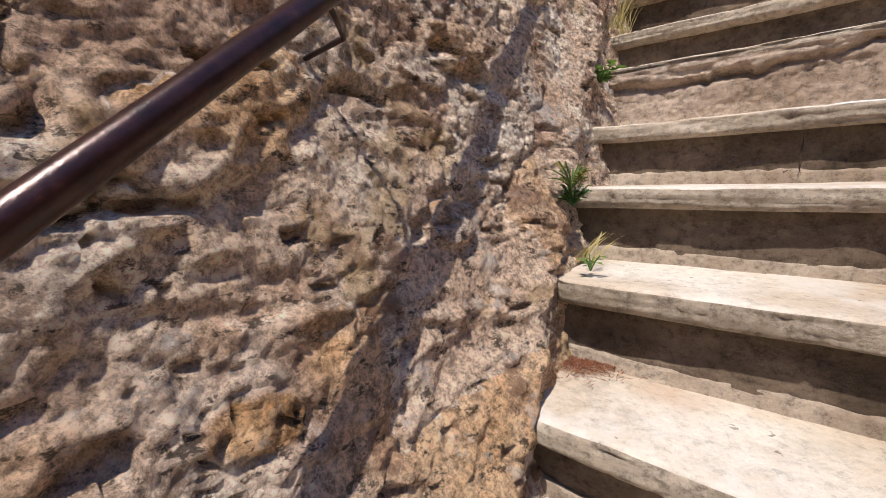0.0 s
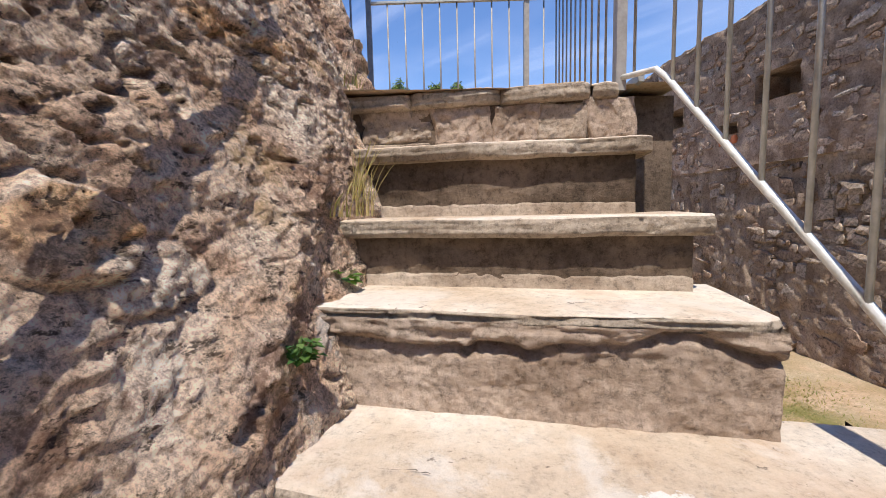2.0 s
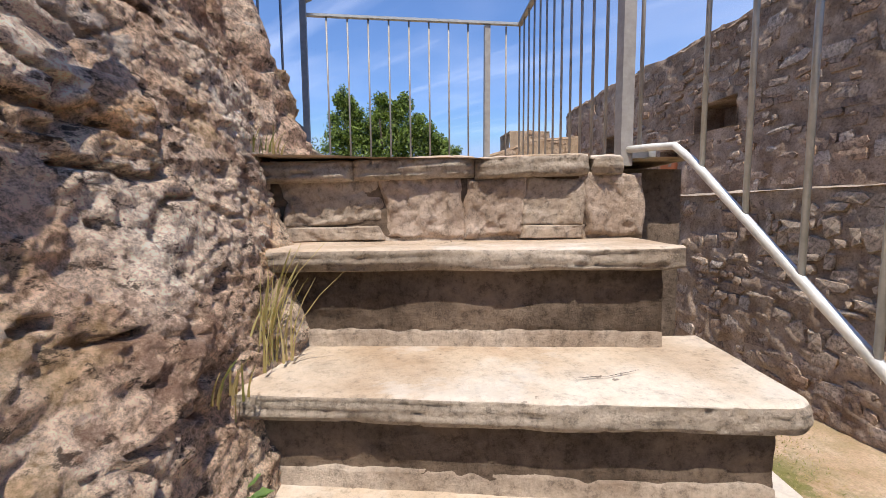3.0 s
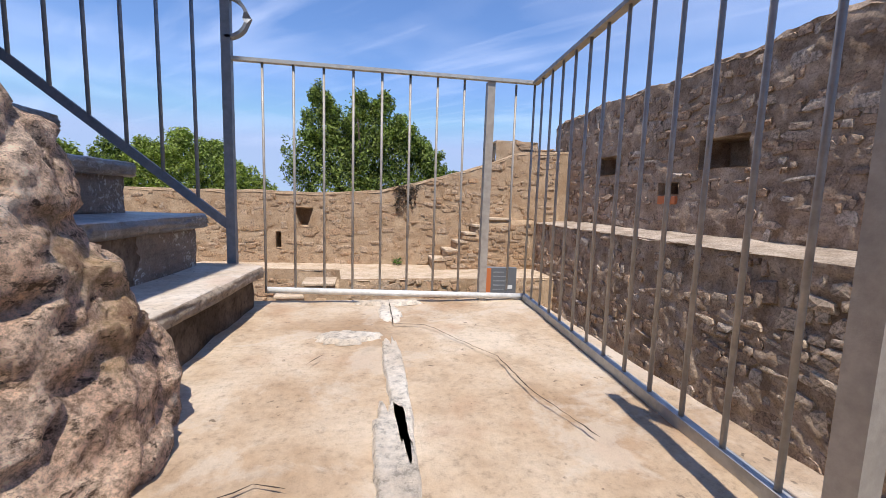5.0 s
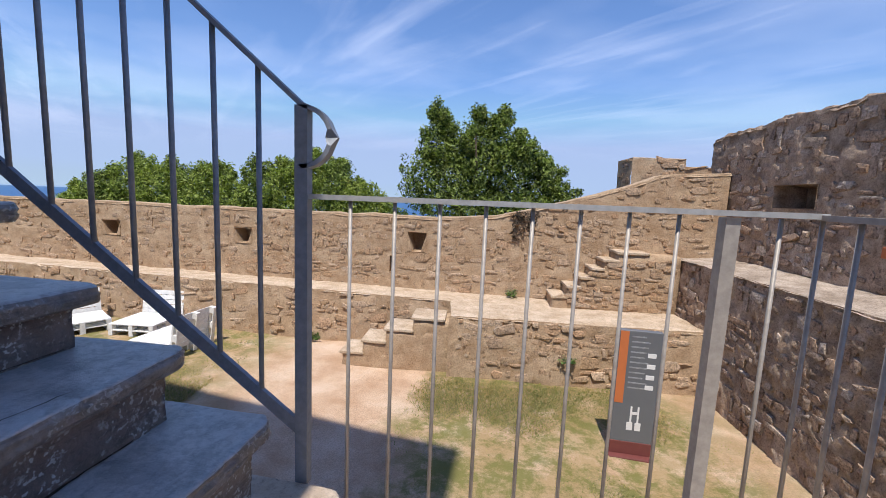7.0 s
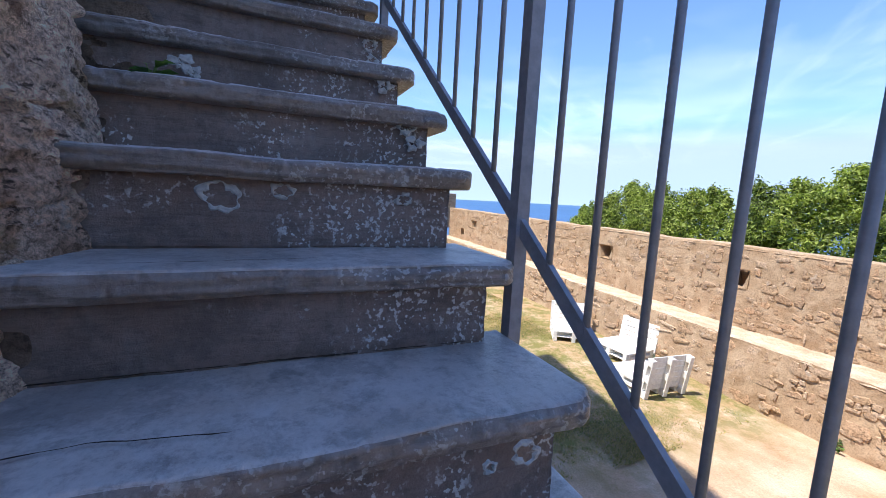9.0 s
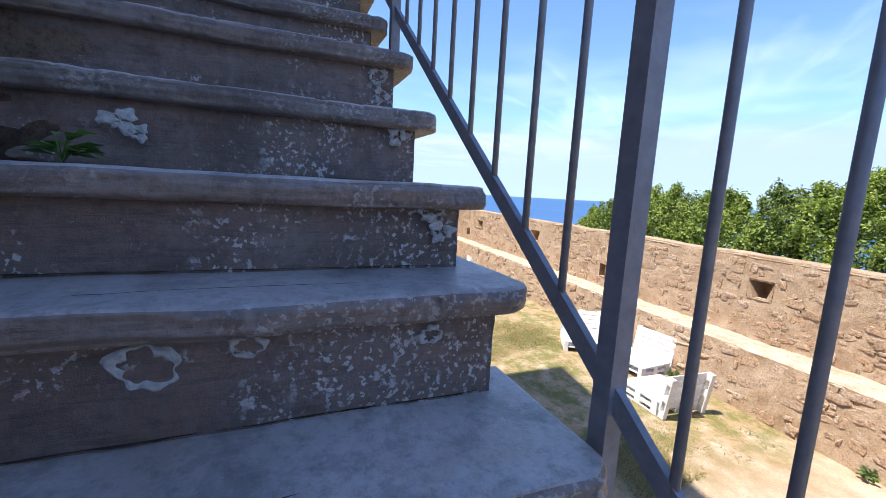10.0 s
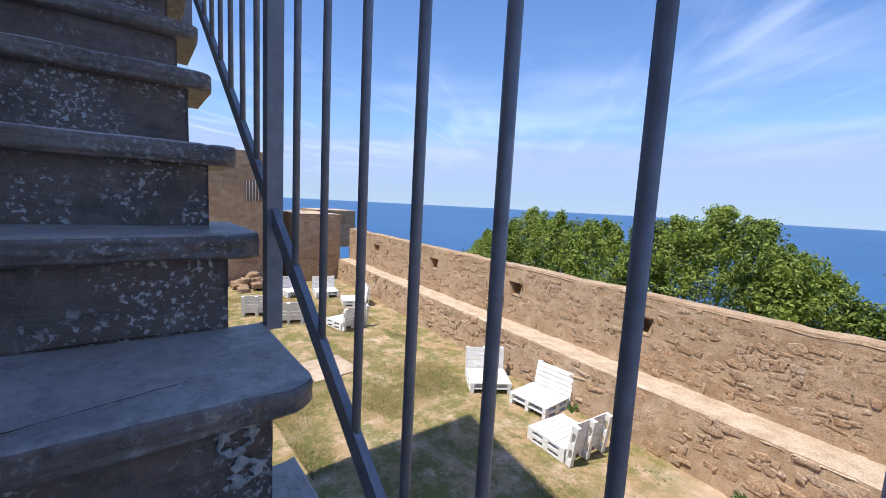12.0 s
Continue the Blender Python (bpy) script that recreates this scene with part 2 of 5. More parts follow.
def make_masonry(name, tones, island=True):
    """Stones: one tone for each stone, with its own grain."""
    m = Mat(name, 0.93, spec=0.15)
    n = len(tones)
    base = m.ramp(m.random(island), [((i + 0.5) / n, t) for i, t in enumerate(tones)])
    fine = m.ramp(m.noise(26, 7, 0.78), [(0.40, 0.4), (0.49, 0.95), (0.6, 1.4)])
    c = m.mix(0.9, base, fine, "MULTIPLY")
    grey = m.ramp(m.noise(1.7, 5, 0.6), [(0.48, 0.0), (0.64, 1.0)])
    c = m.mix(m.math("MULTIPLY", grey, 0.2), c, (0.25, 0.22, 0.19))
    pale = m.ramp(m.noise(5, 5, 0.65), [(0.62, 0.0), (0.68, 1.0)])
    c = m.mix(m.math("MULTIPLY", pale, 0.4), c, (0.52, 0.47, 0.40))
    m.color(c)
    m.bump(m.noise(28, 6, 0.7), 0.015, 0.9)
    m.bump(m.noise(110, 3), 0.003, 0.5)
    return m.done()


def make_mortar(name, a, b):
    m = Mat(name, 0.96, spec=0.1)
    c = m.ramp(m.noise(2.6, 8, 0.7), [(0.38, a), (0.62, b)])
    fine = m.ramp(m.noise(38, 7, 0.8), [(0.38, 0.52), (0.475, 0.97), (0.6, 1.2)])
    m.color(m.mix(0.9, c, fine, "MULTIPLY"))
    m.bump(m.noise(20, 8, 0.76), 0.02, 0.8)
    m.bump(m.noise(90, 5, 0.78), 0.005, 0.8)
    return m.done()


def make_ground():
    m = Mat("courtyard_ground", 0.97, spec=0.1)
    earth = m.ramp(m.noise(1.3, 6), [(0.35, (0.46, 0.30, 0.19)), (0.52, (0.57, 0.405, 0.28)), (0.65, (0.64, 0.49, 0.365))])
    grit = m.ramp(m.noise(45, 5, 0.7), [(0.3, 0.68), (0.5, 1.0), (0.7, 1.2)])
    c = m.mix(1.0, earth, grit, "MULTIPLY")
    sep = m.t.nodes.new("ShaderNodeSeparateXYZ")
    m.link(m.co, sep.inputs[0])
    wander = m.math("MULTIPLY", m.math("SUBTRACT", m.noise(0.55, 6, 0.65), 0.5), 3.2)
    x = m.math("ADD", m.math("MULTIPLY", m.math("ADD", m.math("ADD", sep.outputs[0], wander), 10.0), 0.07), 0.0)
    turf = m.ramp(x, [(0.26, 1.0), (0.38, 0.0), (0.545, 0.0), (0.60, 1.0), (0.89, 1.0), (0.93, 0.35)])
    patch = m.ramp(m.noise(1.6, 8, 0.72), [(0.36, 0.0), (0.52, 1.0)])
    c = m.mix(m.math("MULTIPLY", m.math("MULTIPLY", patch, turf), 0.7), c, (0.33, 0.235, 0.105))
    green = m.ramp(m.noise(2.2, 9, 0.78), [(0.44, 0.0), (0.56, 1.0)])
    c = m.mix(m.math("MULTIPLY", m.math("MULTIPLY", green, turf), 0.75), c, (0.13, 0.15, 0.033))
    m.color(c)
    m.bump(m.noise(20, 6, 0.7), 0.03, 0.8)
    return m.done()


def make_leaf(name, tones):
    m = Mat(name, 0.55, spec=0.4)
    n = len(tones)
    c = m.ramp(m.random(True), [((i + 0.5) / n, t) for i, t in enumerate(tones)])
    m.color(c)
    m.b.inputs["Transmission Weight"].default_value = 0.0
    tr = m.t.nodes.new("ShaderNodeBsdfTranslucent")
    m.link(m.mix(1.0, c, (1.3, 1.5, 0.6), "MULTIPLY"), tr.inputs[0])
    mx = m.t.nodes.new("ShaderNodeMixShader")
    mx.inputs[0].default_value = 0.35
    m.link(m.b.outputs[0], mx.inputs[1]).link(tr.outputs[0], mx.inputs[2])
    m.link(mx.outputs[0], m.t.nodes["Material Output"].inputs[0])
    return m.done()


def make_plain(name, col, rough, metal=0.0, wear=(0.75, 1.15), scale=20, spec=0.4, bump=0.001):
    m = Mat(name, rough, metal, spec)
    v = m.ramp(m.noise(scale, 5, 0.65), [(0.3, tuple(wear[0] * x for x in col)), (0.6, col), (0.8, tuple(wear[1] * x for x in col))])
    m.color(v)
    m.bump(m.noise(scale * 6, 4, 0.6), bump, 0.6)
    return m.done()


ROCK = make_rock()
TREAD = make_tread("sunlit_step_stone")
LANDING = make_tread("landing_stone", (0.88, 0.80, 0.70))
# kept darker than the riser stone itself: the noses' shade is in the colour
SHADED_RISER = make_mortar("riser_stone", (0.085, 0.062, 0.045), (0.25, 0.185, 0.135))
# pale mortar, brightened to paint the sunlit band at the risers' feet
FILLET = make_mortar("lit_step_mortar", (0.33, 0.25, 0.185), (0.56, 0.46, 0.365))
TREAD_WHITE = make_tread("limewashed_step_stone", (1, 1, 1), (-0.5, 1.3214, -0.22))
TREAD_DARK = make_tread("weathered_step_stone", (1.04, 1.01, 0.97))
# weathered nose fronts, also toned down for the weaker sun on them
EDGE = make_mortar("weathered_shaded_step_edge", (0.30, 0.235, 0.175), (0.56, 0.465, 0.37))
# lit counterpart of the riser stone, its colour set to the sunlit riser
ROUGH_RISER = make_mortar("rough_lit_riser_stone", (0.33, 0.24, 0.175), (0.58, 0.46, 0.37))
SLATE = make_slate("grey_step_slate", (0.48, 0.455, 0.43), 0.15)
# lichen crust of the slate noses, the fronts' shade included in the colour
SLATE_EDGE = make_slate("crusted_shaded_slate_edge", (0.235, 0.205, 0.18), 0.5)
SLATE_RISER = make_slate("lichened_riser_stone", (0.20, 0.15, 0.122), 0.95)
FAR_STONE = make_masonry("parapet_stone", [(0.40, 0.27, 0.165), (0.46, 0.325, 0.215), (0.34, 0.225, 0.14), (0.50, 0.37, 0.26), (0.42, 0.305, 0.21), (0.44, 0.285, 0.175)])
FAR_MORTAR = make_mortar("parapet_mortar", (0.37, 0.25, 0.155), (0.50, 0.37, 0.25))
WALL_STONE = make_masonry("east_wall_stone", [(0.33, 0.22, 0.15), (0.42, 0.295, 0.205), (0.25, 0.175, 0.13), (0.50, 0.385, 0.285), (0.36, 0.24, 0.165), (0.46, 0.375, 0.305)])
WALL_MORTAR = make_mortar("east_wall_mortar", (0.25, 0.17, 0.115), (0.52, 0.395, 0.295))
EAST_LEDGE = make_mortar("east_ledge_mortar", (0.30, 0.235, 0.18), (0.52, 0.43, 0.35))
PAVE = make_mortar("walkway_paving", (0.44, 0.33, 0.225), (0.61, 0.49, 0.37))
GROUND = make_ground()
STEEL = make_plain("galvanised_steel", (0.48, 0.48, 0.47), 0.45, 0.4, scale=30)
RAIL_BROWN = make_plain("painted_grey_steel", (0.40, 0.365, 0.33), 0.5, 0.2, scale=30)
GREY_IRON = make_plain("dark_grey_steel", (0.25, 0.27, 0.305), 0.5, 0.15, scale=30)
RAIL_WHITE = make_plain("bright_rail_paint", (0.80, 0.79, 0.76), 0.35, 0.1, scale=25)
RUST = make_plain("rusty_handrail_iron", (0.045, 0.016, 0.014), 0.28, 0.35, (0.3, 2.2), 40, 0.5, 0.0006)
PALLET = make_plain("white_painted_wood", (0.80, 0.79, 0.76), 0.7, 0.0, (0.8, 1.03), 14)
SIGN_GREY = make_plain("sign_grey_metal", (0.16, 0.17, 0.19), 0.5, 0.2, (0.95, 1.05), 4)
SIGN_ORANGE = make_plain("sign_orange_band", (0.56, 0.17, 0.06), 0.55, 0.0, (0.92, 1.05), 6)
SIGN_RED = make_plain("sign_dark_red_foot", (0.17, 0.05, 0.045), 0.6, 0.0, (0.9, 1.1), 8)
SIGN_WHITE = make_plain("sign_white_print", (0.75, 0.75, 0.75), 0.6, 0.0, (0.98, 1.0), 8)
BARK = make_plain("bark", (0.10, 0.075, 0.055), 0.95, 0.0, (0.5, 1.4), 14, 0.1, 0.02)
LEAF_TREE = make_leaf("laurel_leaves", [(0.035, 0.055, 0.013), (0.09, 0.125, 0.022), (0.20, 0.26, 0.05), (0.33, 0.40, 0.10)])
LEAF_BUSH = make_leaf("maquis_leaves", [(0.07, 0.10, 0.02), (0.17, 0.22, 0.035), (0.29, 0.35, 0.065), (0.40, 0.46, 0.12)])
LEAF_WEED = make_leaf("weed_leaves", [(0.05, 0.11, 0.03), (0.09, 0.17, 0.04), (0.15, 0.23, 0.07)])
STRAW = make_leaf("dry_grass", [(0.52, 0.40, 0.20), (0.62, 0.52, 0.30), (0.45, 0.36, 0.15)])
LAWN = make_leaf("lawn_blades", [(0.10, 0.13, 0.03), (0.15, 0.18, 0.045), (0.23, 0.22, 0.07), (0.34, 0.26, 0.11)])
GRASS = make_leaf("grass_blades", [(0.16, 0.17, 0.045), (0.26, 0.215, 0.07), (0.35, 0.26, 0.11), (0.42, 0.31, 0.15)])
SEA = Mat("sea_water", 0.35, spec=0.3)
SEA.color(SEA.ramp(SEA.noise(0.004, 4), [(0.3, (0.008, 0.07, 0.20)), (0.7, (0.014, 0.10, 0.26))]))
SEA.bump(SEA.noise(0.25, 5), 0.6, 0.7)
SEA = SEA.done()

# ---- ground, sea ----
GZ = -2.42
nu = nv = 150
gx = np.concatenate([np.linspace(-400, -34, 20), np.linspace(-32, 12, 100), np.linspace(14, 400, 30)])
gy = np.concatenate([np.linspace(-400, -12, 20), np.linspace(-10, 22, 100), np.linspace(24, 90, 30)])
u, v = np.meshgrid(gx, gy, indexing="ij")
p = np.stack([u.ravel(), v.ravel(), 0 * u.ravel()], 1)
fall = np.maximum(0, p[:, 1] - 18) * 0.75 + np.maximum(0, -p[:, 0] - 34) * 0.5
p[:, 2] = GZ - fall + 0.025 * fbm(p * 0.8, 4, 2) * (fall == 0)
me = mesh_from("ground", p, grid_faces(nu, nv), GROUND, True)
tagged(link("ground", me), "sandy courtyard earth with worn dry grass", "ground", kind="structure")
me = mesh_from("water", [(-4900, -4900, -46), (4900, -4900, -46), (4900, 4900, -46), (-4900, 4900, -46)], [(0, 1, 2, 3)], SEA)
tagged(link("water", me), "calm deep blue sea out to the horizon", "sea", kind="structure")

# ---- tower with its rough battered wall beside the stairs ----
LOWER = [(-1.13, 0.56, -1.64, -0.25), (-1.10, 0.81, -1.42, -0.22), (-1.13, 1.10, -1.203, -0.19), (-1.15, 1.46, -0.988, -0.22),
         (-1.20, 1.80, -0.726, -0.23), (-1.22, 2.06, -0.51, -0.22), (-1.20, 2.29, -0.252, -0.165)]


def stair_z(y):
    return np.interp(y, (-3, -0.4, 0.56, 2.4, 2.6, 6), (-2.42, -2.42, -1.63, 0.0, 0.0, 0.0))


def flight_z(x):
    return np.interp(-x, (1.19, 4.0, 6.2), (0.2, 2.5, 4.3))


def tower_point(s, z):
    """A point on the tower's face: s runs along the east face, round the corner and west along the north face."""
    corner = 0.42
    y_c, x_c = 3.06, -1.16
    straight = y_c - corner + 5.0
    arc = corner * math.pi / 2
    a = np.clip((s - straight) / arc, 0, 1) * math.pi / 2
    x = np.where(s < straight, x_c, x_c - corner + corner * np.cos(a)) - np.maximum(s - straight - arc, 0)
    y = np.where(s < straight, s - 5.0, y_c - corner + corner * np.sin(a)) + 0.12 * np.clip((-x - 2.25) / 0.7, 0, 1)
    nx, ny = np.cos(a), np.sin(a)
    ref = np.where(s < straight + arc * 0.5, stair_z(np.minimum(y, 2.4)), flight_z(x))
    slope = np.where(s < straight, 0.34, 0.34 - 0.2 * np.sin(a))
    lean = slope * np.maximum(z - ref, -0.4) + 0.02
    lean = np.minimum(lean, 1.0) - np.where(y < 2.0, 0.05, 0.0) * np.clip(1 - np.abs(z - ref) / 0.16, 0, 1)
    return np.stack([x - nx * lean, y - ny * lean, z], 1), np.stack([nx, ny, 0 * nx], 1)


def cells(p, seed):
    """Irregular cells: the distance to the nearest point, how far the next one lies beyond it, and a random number for each cell."""
    q = np.floor(p).astype(np.int64)
    f1, f2, ident = np.full(len(p), 9.0), np.full(len(p), 9.0), np.zeros(len(p))
    for a in (-1, 0, 1):
        for b in (-1, 0, 1):
            for c in (-1, 0, 1):
                i, j, k = q[:, 0] + a, q[:, 1] + b, q[:, 2] + c
                w = np.stack([i + hash3(i, j, k, seed), j + hash3(i, j, k, seed + 1), k + hash3(i, j, k, seed + 2)], 1)
                d = np.sqrt(((w - p) ** 2).sum(1))
                near = d < f1
                f2 = np.where(near, f1, np.minimum(f2, d))
                ident = np.where(near, hash3(i, j, k, seed + 3), ident)
                f1 = np.where(near, d, f1)
    return f1, f2 - f1, ident


# single stones and patches that stand out of the face: y, z, their half sizes, how far out, and their tone
BOSSES = [(1.34, -0.49, 0.09, 0.075, 0.03, 0.88), (1.43, -0.585, 0.09, 0.06, 0.006, 0.6), (0.80, -0.845, 0.10, 0.06, 0.022, 0.80), (0.855, -0.90, 0.05, 0.035, -0.04, 0.3),
          (0.675, -0.918, 0.08, 0.05, 0.01, 0.6), (0.60, -1.267, 0.06, 0.05, 0.012, 1.0), (0.14, -1.47, 0.06, 0.035, 0.004, 0.88), (1.9, 0.1, 0.12, 0.1, 0.012, 0.6)]


def tower_face(name, s0, s1, z0, z1, step, depth):
    nu, nv = int((s1 - s0) / step) + 1, int((z1 - z0) / step) + 1
    s, z = np.meshgrid(np.linspace(s0, s1, nu), np.linspace(z0, z1, nv), indexing="ij")
    p, n = tower_point(s.ravel(), z.ravel())
    bend = np.stack([fbm(p * 3, 2, 61), fbm(p * 3, 2, 62), fbm(p * 3, 2, 63)], 1)
    warp = p + 0.03 * np.stack([fbm(p * 9, 2, 71), fbm(p * 9, 2, 72), fbm(p * 9, 2, 73)], 1)
    # embedded stones, half bare and half under the mortar
    f1, gap, ident = cells((warp + 0.05 * bend) * np.array([2.9, 2.9, 4.3]), 21)
    bare = np.clip(0.5 + 1.6 * fbm(p * 1.5, 3, 23), 0, 1)
    stone = (ident - 0.45) * 0.07 * np.clip(gap / 0.16, 0, 1) - 0.028 * np.clip(1 - gap / 0.07, 0, 1)
    d = 0.013 * fbm(p * 1.9, 3, 3) + 0.32 * bare * stone
    # torn layers with sharp lips, then smaller chips and grit
    d = d + 0.005 * np.tanh(7 * fbm(warp * np.array([2.4, 2.4, 6.0]), 4, 12, 0.6))
    d = d + 0.003 * np.tanh(9 * fbm(warp * np.array([5, 5, 9.0]), 4, 13, 0.65)) + 0.0035 * np.tanh(7 * fbm(warp * np.array([13, 13, 21.0]), 3, 17, 0.7))
    d = d + 0.006 * np.abs(fbm(p * 30, 2, 31, 0.8)) + 0.0045 * fbm(p * 55, 2, 35, 0.8) - 0.02
    holes = np.clip(vnoise(warp * np.array([8, 8, 13.0]), 55) - 0.62, 0, 1)
    d = d - 0.03 * holes - 0.03 * (vnoise(warp * np.array([15, 15, 34.0]), 58) > 0.68)
    joint = np.abs(fbm(warp * np.array([1.7, 1.7, 2.6]), 3, 91))
    d = d - 0.04 * np.clip(1 - joint / 0.02, 0, 1) * (fbm(p * 1.3, 2, 93) > 0.0)
    split = np.abs(fbm(warp * np.array([4.2, 4.2, 7.5]), 3, 191))
    d = d - 0.026 * np.clip(1 - split / 0.03, 0, 1) * (fbm(p * 2.3, 2, 193) > 0.05)
    # a broken ledge climbs the face like the stair
    edge = (p[:, 2] + 0.35 - 0.95 * (p[:, 1] - 1.0)) + 0.16 * fbm(p * 3.0, 3, 77)
    d = d + 0.013 * np.clip((edge - 0.02) / 0.04, 0, 1) * np.clip(1 - (edge - 0.1) / 0.5, 0, 1) * np.clip((2.3 - p[:, 1]) / 0.4, 0, 1)
    # loose grit and broken grains
    d = d + 0.0009 * np.random.default_rng(19).normal(size=len(p))
    tone = np.clip(ident * bare + (1 - bare) * (0.45 + 0.3 * fbm(p * 2.2, 3, 97)), 0, 1)
    for y, z, ry, rz, height, shade in BOSSES:
        r = np.sqrt(((p[:, 1] - y) / ry) ** 2 + ((p[:, 2] - z) / rz) ** 2) + 0.22 * fbm(p * 9, 3, 211)
        w = np.clip((1.1 - r) / 0.2, 0, 1) * (n[:, 0] > 0.9)
        d = d + height * w * w * (3 - 2 * w) - 0.012 * np.exp(-((r - 1.15) / 0.06) ** 2) * (n[:, 0] > 0.9) * (height > 0)
        tone = tone * (1 - w) + shade * w
    me = mesh_from(name, p + n * (d * depth)[:, None], grid_faces(nu, nv), ROCK, smooth=True)
    me.attributes.new("stone", "FLOAT", "POINT").data.foreach_set("value", tone.astype(np.float32))
    return me


tower = empty("tower", (-5, -1, GZ), "old stone tower with rough weathered battered walls", "tower", "structure")
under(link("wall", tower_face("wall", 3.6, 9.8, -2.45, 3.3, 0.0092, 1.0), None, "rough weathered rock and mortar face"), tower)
verts = []
for z, corner, west in ((1.9, (-1.46, 2.5), -9.9), (14.6, (-1.45, 0.55), -10.12)):
    verts += [(-9.9, -7.0, z), (-4.6, -7.0, z), (*corner, z), (west, 2.52, z)]
faces = [(0, 1, 5, 4), (1, 2, 6, 5), (2, 3, 7, 6), (3, 0, 4, 7), (4, 5, 6, 7)]
under(link("upper_wall", mesh_from("upper_wall", verts, faces, ROCK)), tower)
cap = mesh_from("wall_top", [(-4.7, -7, 1.2), (-2.0, -7, 1.2), (-2.0, 0.2, 1.2), (-4.0, 2.2, 1.2)], [(0, 1, 2, 3)], ROCK)
under(link("wall_top", cap), tower)
verts = [(-9.4, -7, GZ), (-1.2, -7, GZ), (-1.3, -1.35, GZ), (-9.4, -7, 1.25), (-2.1, -7, 1.25), (-2.1, -1.35, 1.25), (-9.4, 2.5, GZ), (-9.4, 2.5, 2.1), (-5.4, 3.0, GZ), (-5.4, 2.6, 3.1), (-9.4, 2.5, 3.1)]
under(link("base_wall", mesh_from("base_wall", verts, [(0, 1, 4, 3), (1, 2, 5, 4), (0, 3, 7, 6), (6, 10, 9, 8)], ROCK)), tower)


nu, nv = 90, 70
u, v = np.meshgrid(np.linspace(-0.9, 2.6, nu), np.linspace(0, 1, nv), indexing="ij")
u, v = u.ravel(), v.ravel()
r = np.interp(v, (0, 0.2, 0.42, 0.75, 1), (0.40, 0.385, 0.29, 0.17, 0.02))
p = np.stack([-1.52 + r * np.cos(u), 2.94 + r * np.sin(u), -0.03 + 0.95 * v], 1)
r = 0.03 * fbm(p * 5, 3, 41) + 0.014 * np.tanh(6 * fbm(p * 11, 3, 43)) + 0.008 * fbm(p * 34, 2, 45)
p = p + np.stack([np.cos(u), np.sin(u), 0.4 + 0 * u], 1) * r[:, None]
under(link("corner_stone", mesh_from("corner_stone", p, grid_faces(nu, nv), ROCK, True), None, "broken rock at the foot of the tower corner"), tower)


# ---- stairs ----
def slab(name, left, right, depth, top, thick, material, seed, tilt=0.0, wear=1.0, n_len=380, edge=None):
    """A worn stone tread with a rounded nose between two ends of the nose line; depth goes back from it."""
    left, right = Vector((*left, 0)), Vector((*right, 0))
    run = right - left
    length = run.length
    e = run.normalized()
    back = Vector((-e.y, e.x, 0))
    prof = []
    r = thick / 2
    for i in range(15):
        a = -math.pi / 2 + math.pi * i / 14
        prof.append((r * 0.8 - r * 0.8 * max(math.cos(a), 0.0) ** 0.7, -r + r * math.copysign(abs(math.sin(a)) ** 0.85, a)))
    prof = [(depth, -thick)] + [(depth * 0.5, -thick)] + prof + [(depth * f, 0) for f in (0.16, 0.28, 0.42, 0.58, 0.74, 0.9, 1.0)]
    m = len(prof)
    us = np.linspace(0, 1, n_len)
    pts = np.array([[*(left + run * u + back * p).xy, q] for u in us for p, q in prof])
    pts[:, 2] += top + tilt * (np.repeat(us, m) - 0.5)
    near = np.tile([1.0 if p < 0.06 else 0.25 for p, q in prof], n_len)
    along = np.repeat(us, m) * length
    flat = np.stack([along, pts[:, 2] * 0 + seed, np.tile([q for p, q in prof], n_len)], 1)
    w = fbm(pts * 3.1, 3, seed)
    f = np.tanh(3 * fbm(flat * np.array([4, 1, 130.0]), 3, seed + 9))
    chip = 0.35 * np.clip(vnoise(flat * np.array([3.2, 1, 9.0]), seed + 4) - 0.45, 0, 1) + 0.22 * np.clip(vnoise(flat * np.array([13, 1, 45.0]), seed + 14) - 0.45, 0, 1) + 0.25 * np.clip(vnoise(flat * np.array([40, 1, 70.0]), seed + 24) - 0.4, 0, 1)
    bk = np.array(back)
    pts += bk * (near * wear * (0.003 * w + 0.0032 * f + 0.05 * chip))[:, None]
    pts[:, 2] += near * wear * (0.003 * w) - wear * near * 0.010 * chip + 0.002 * fbm(pts * 5, 3, seed + 2)
    # rounded, knocked ends
    end = np.minimum(np.repeat(us, m), 1 - np.repeat(us, m)) * length
    knock = np.clip(1 - end / (0.05 + 0.03 * w), 0, 1) ** 2
    pts += bk * (near * 0.03 * knock)[:, None]
    faces = [tuple(f) for f in grid_faces(n_len, m)]
    faces.append(tuple(range(m)))
    faces.append(tuple((n_len - 1) * m + k for k in range(m))[::-1])
    me = mesh_from(name, pts, faces, material, smooth=True)
    if edge:
        # darker front of the nose: unworn crust, and its shade put into the colour
        me.materials.append(edge)
        me.polygons.foreach_set("material_index", [int(k % (m - 1) <= 12) for k in range((n_len - 1) * (m - 1))] + [1, 1])
    return me


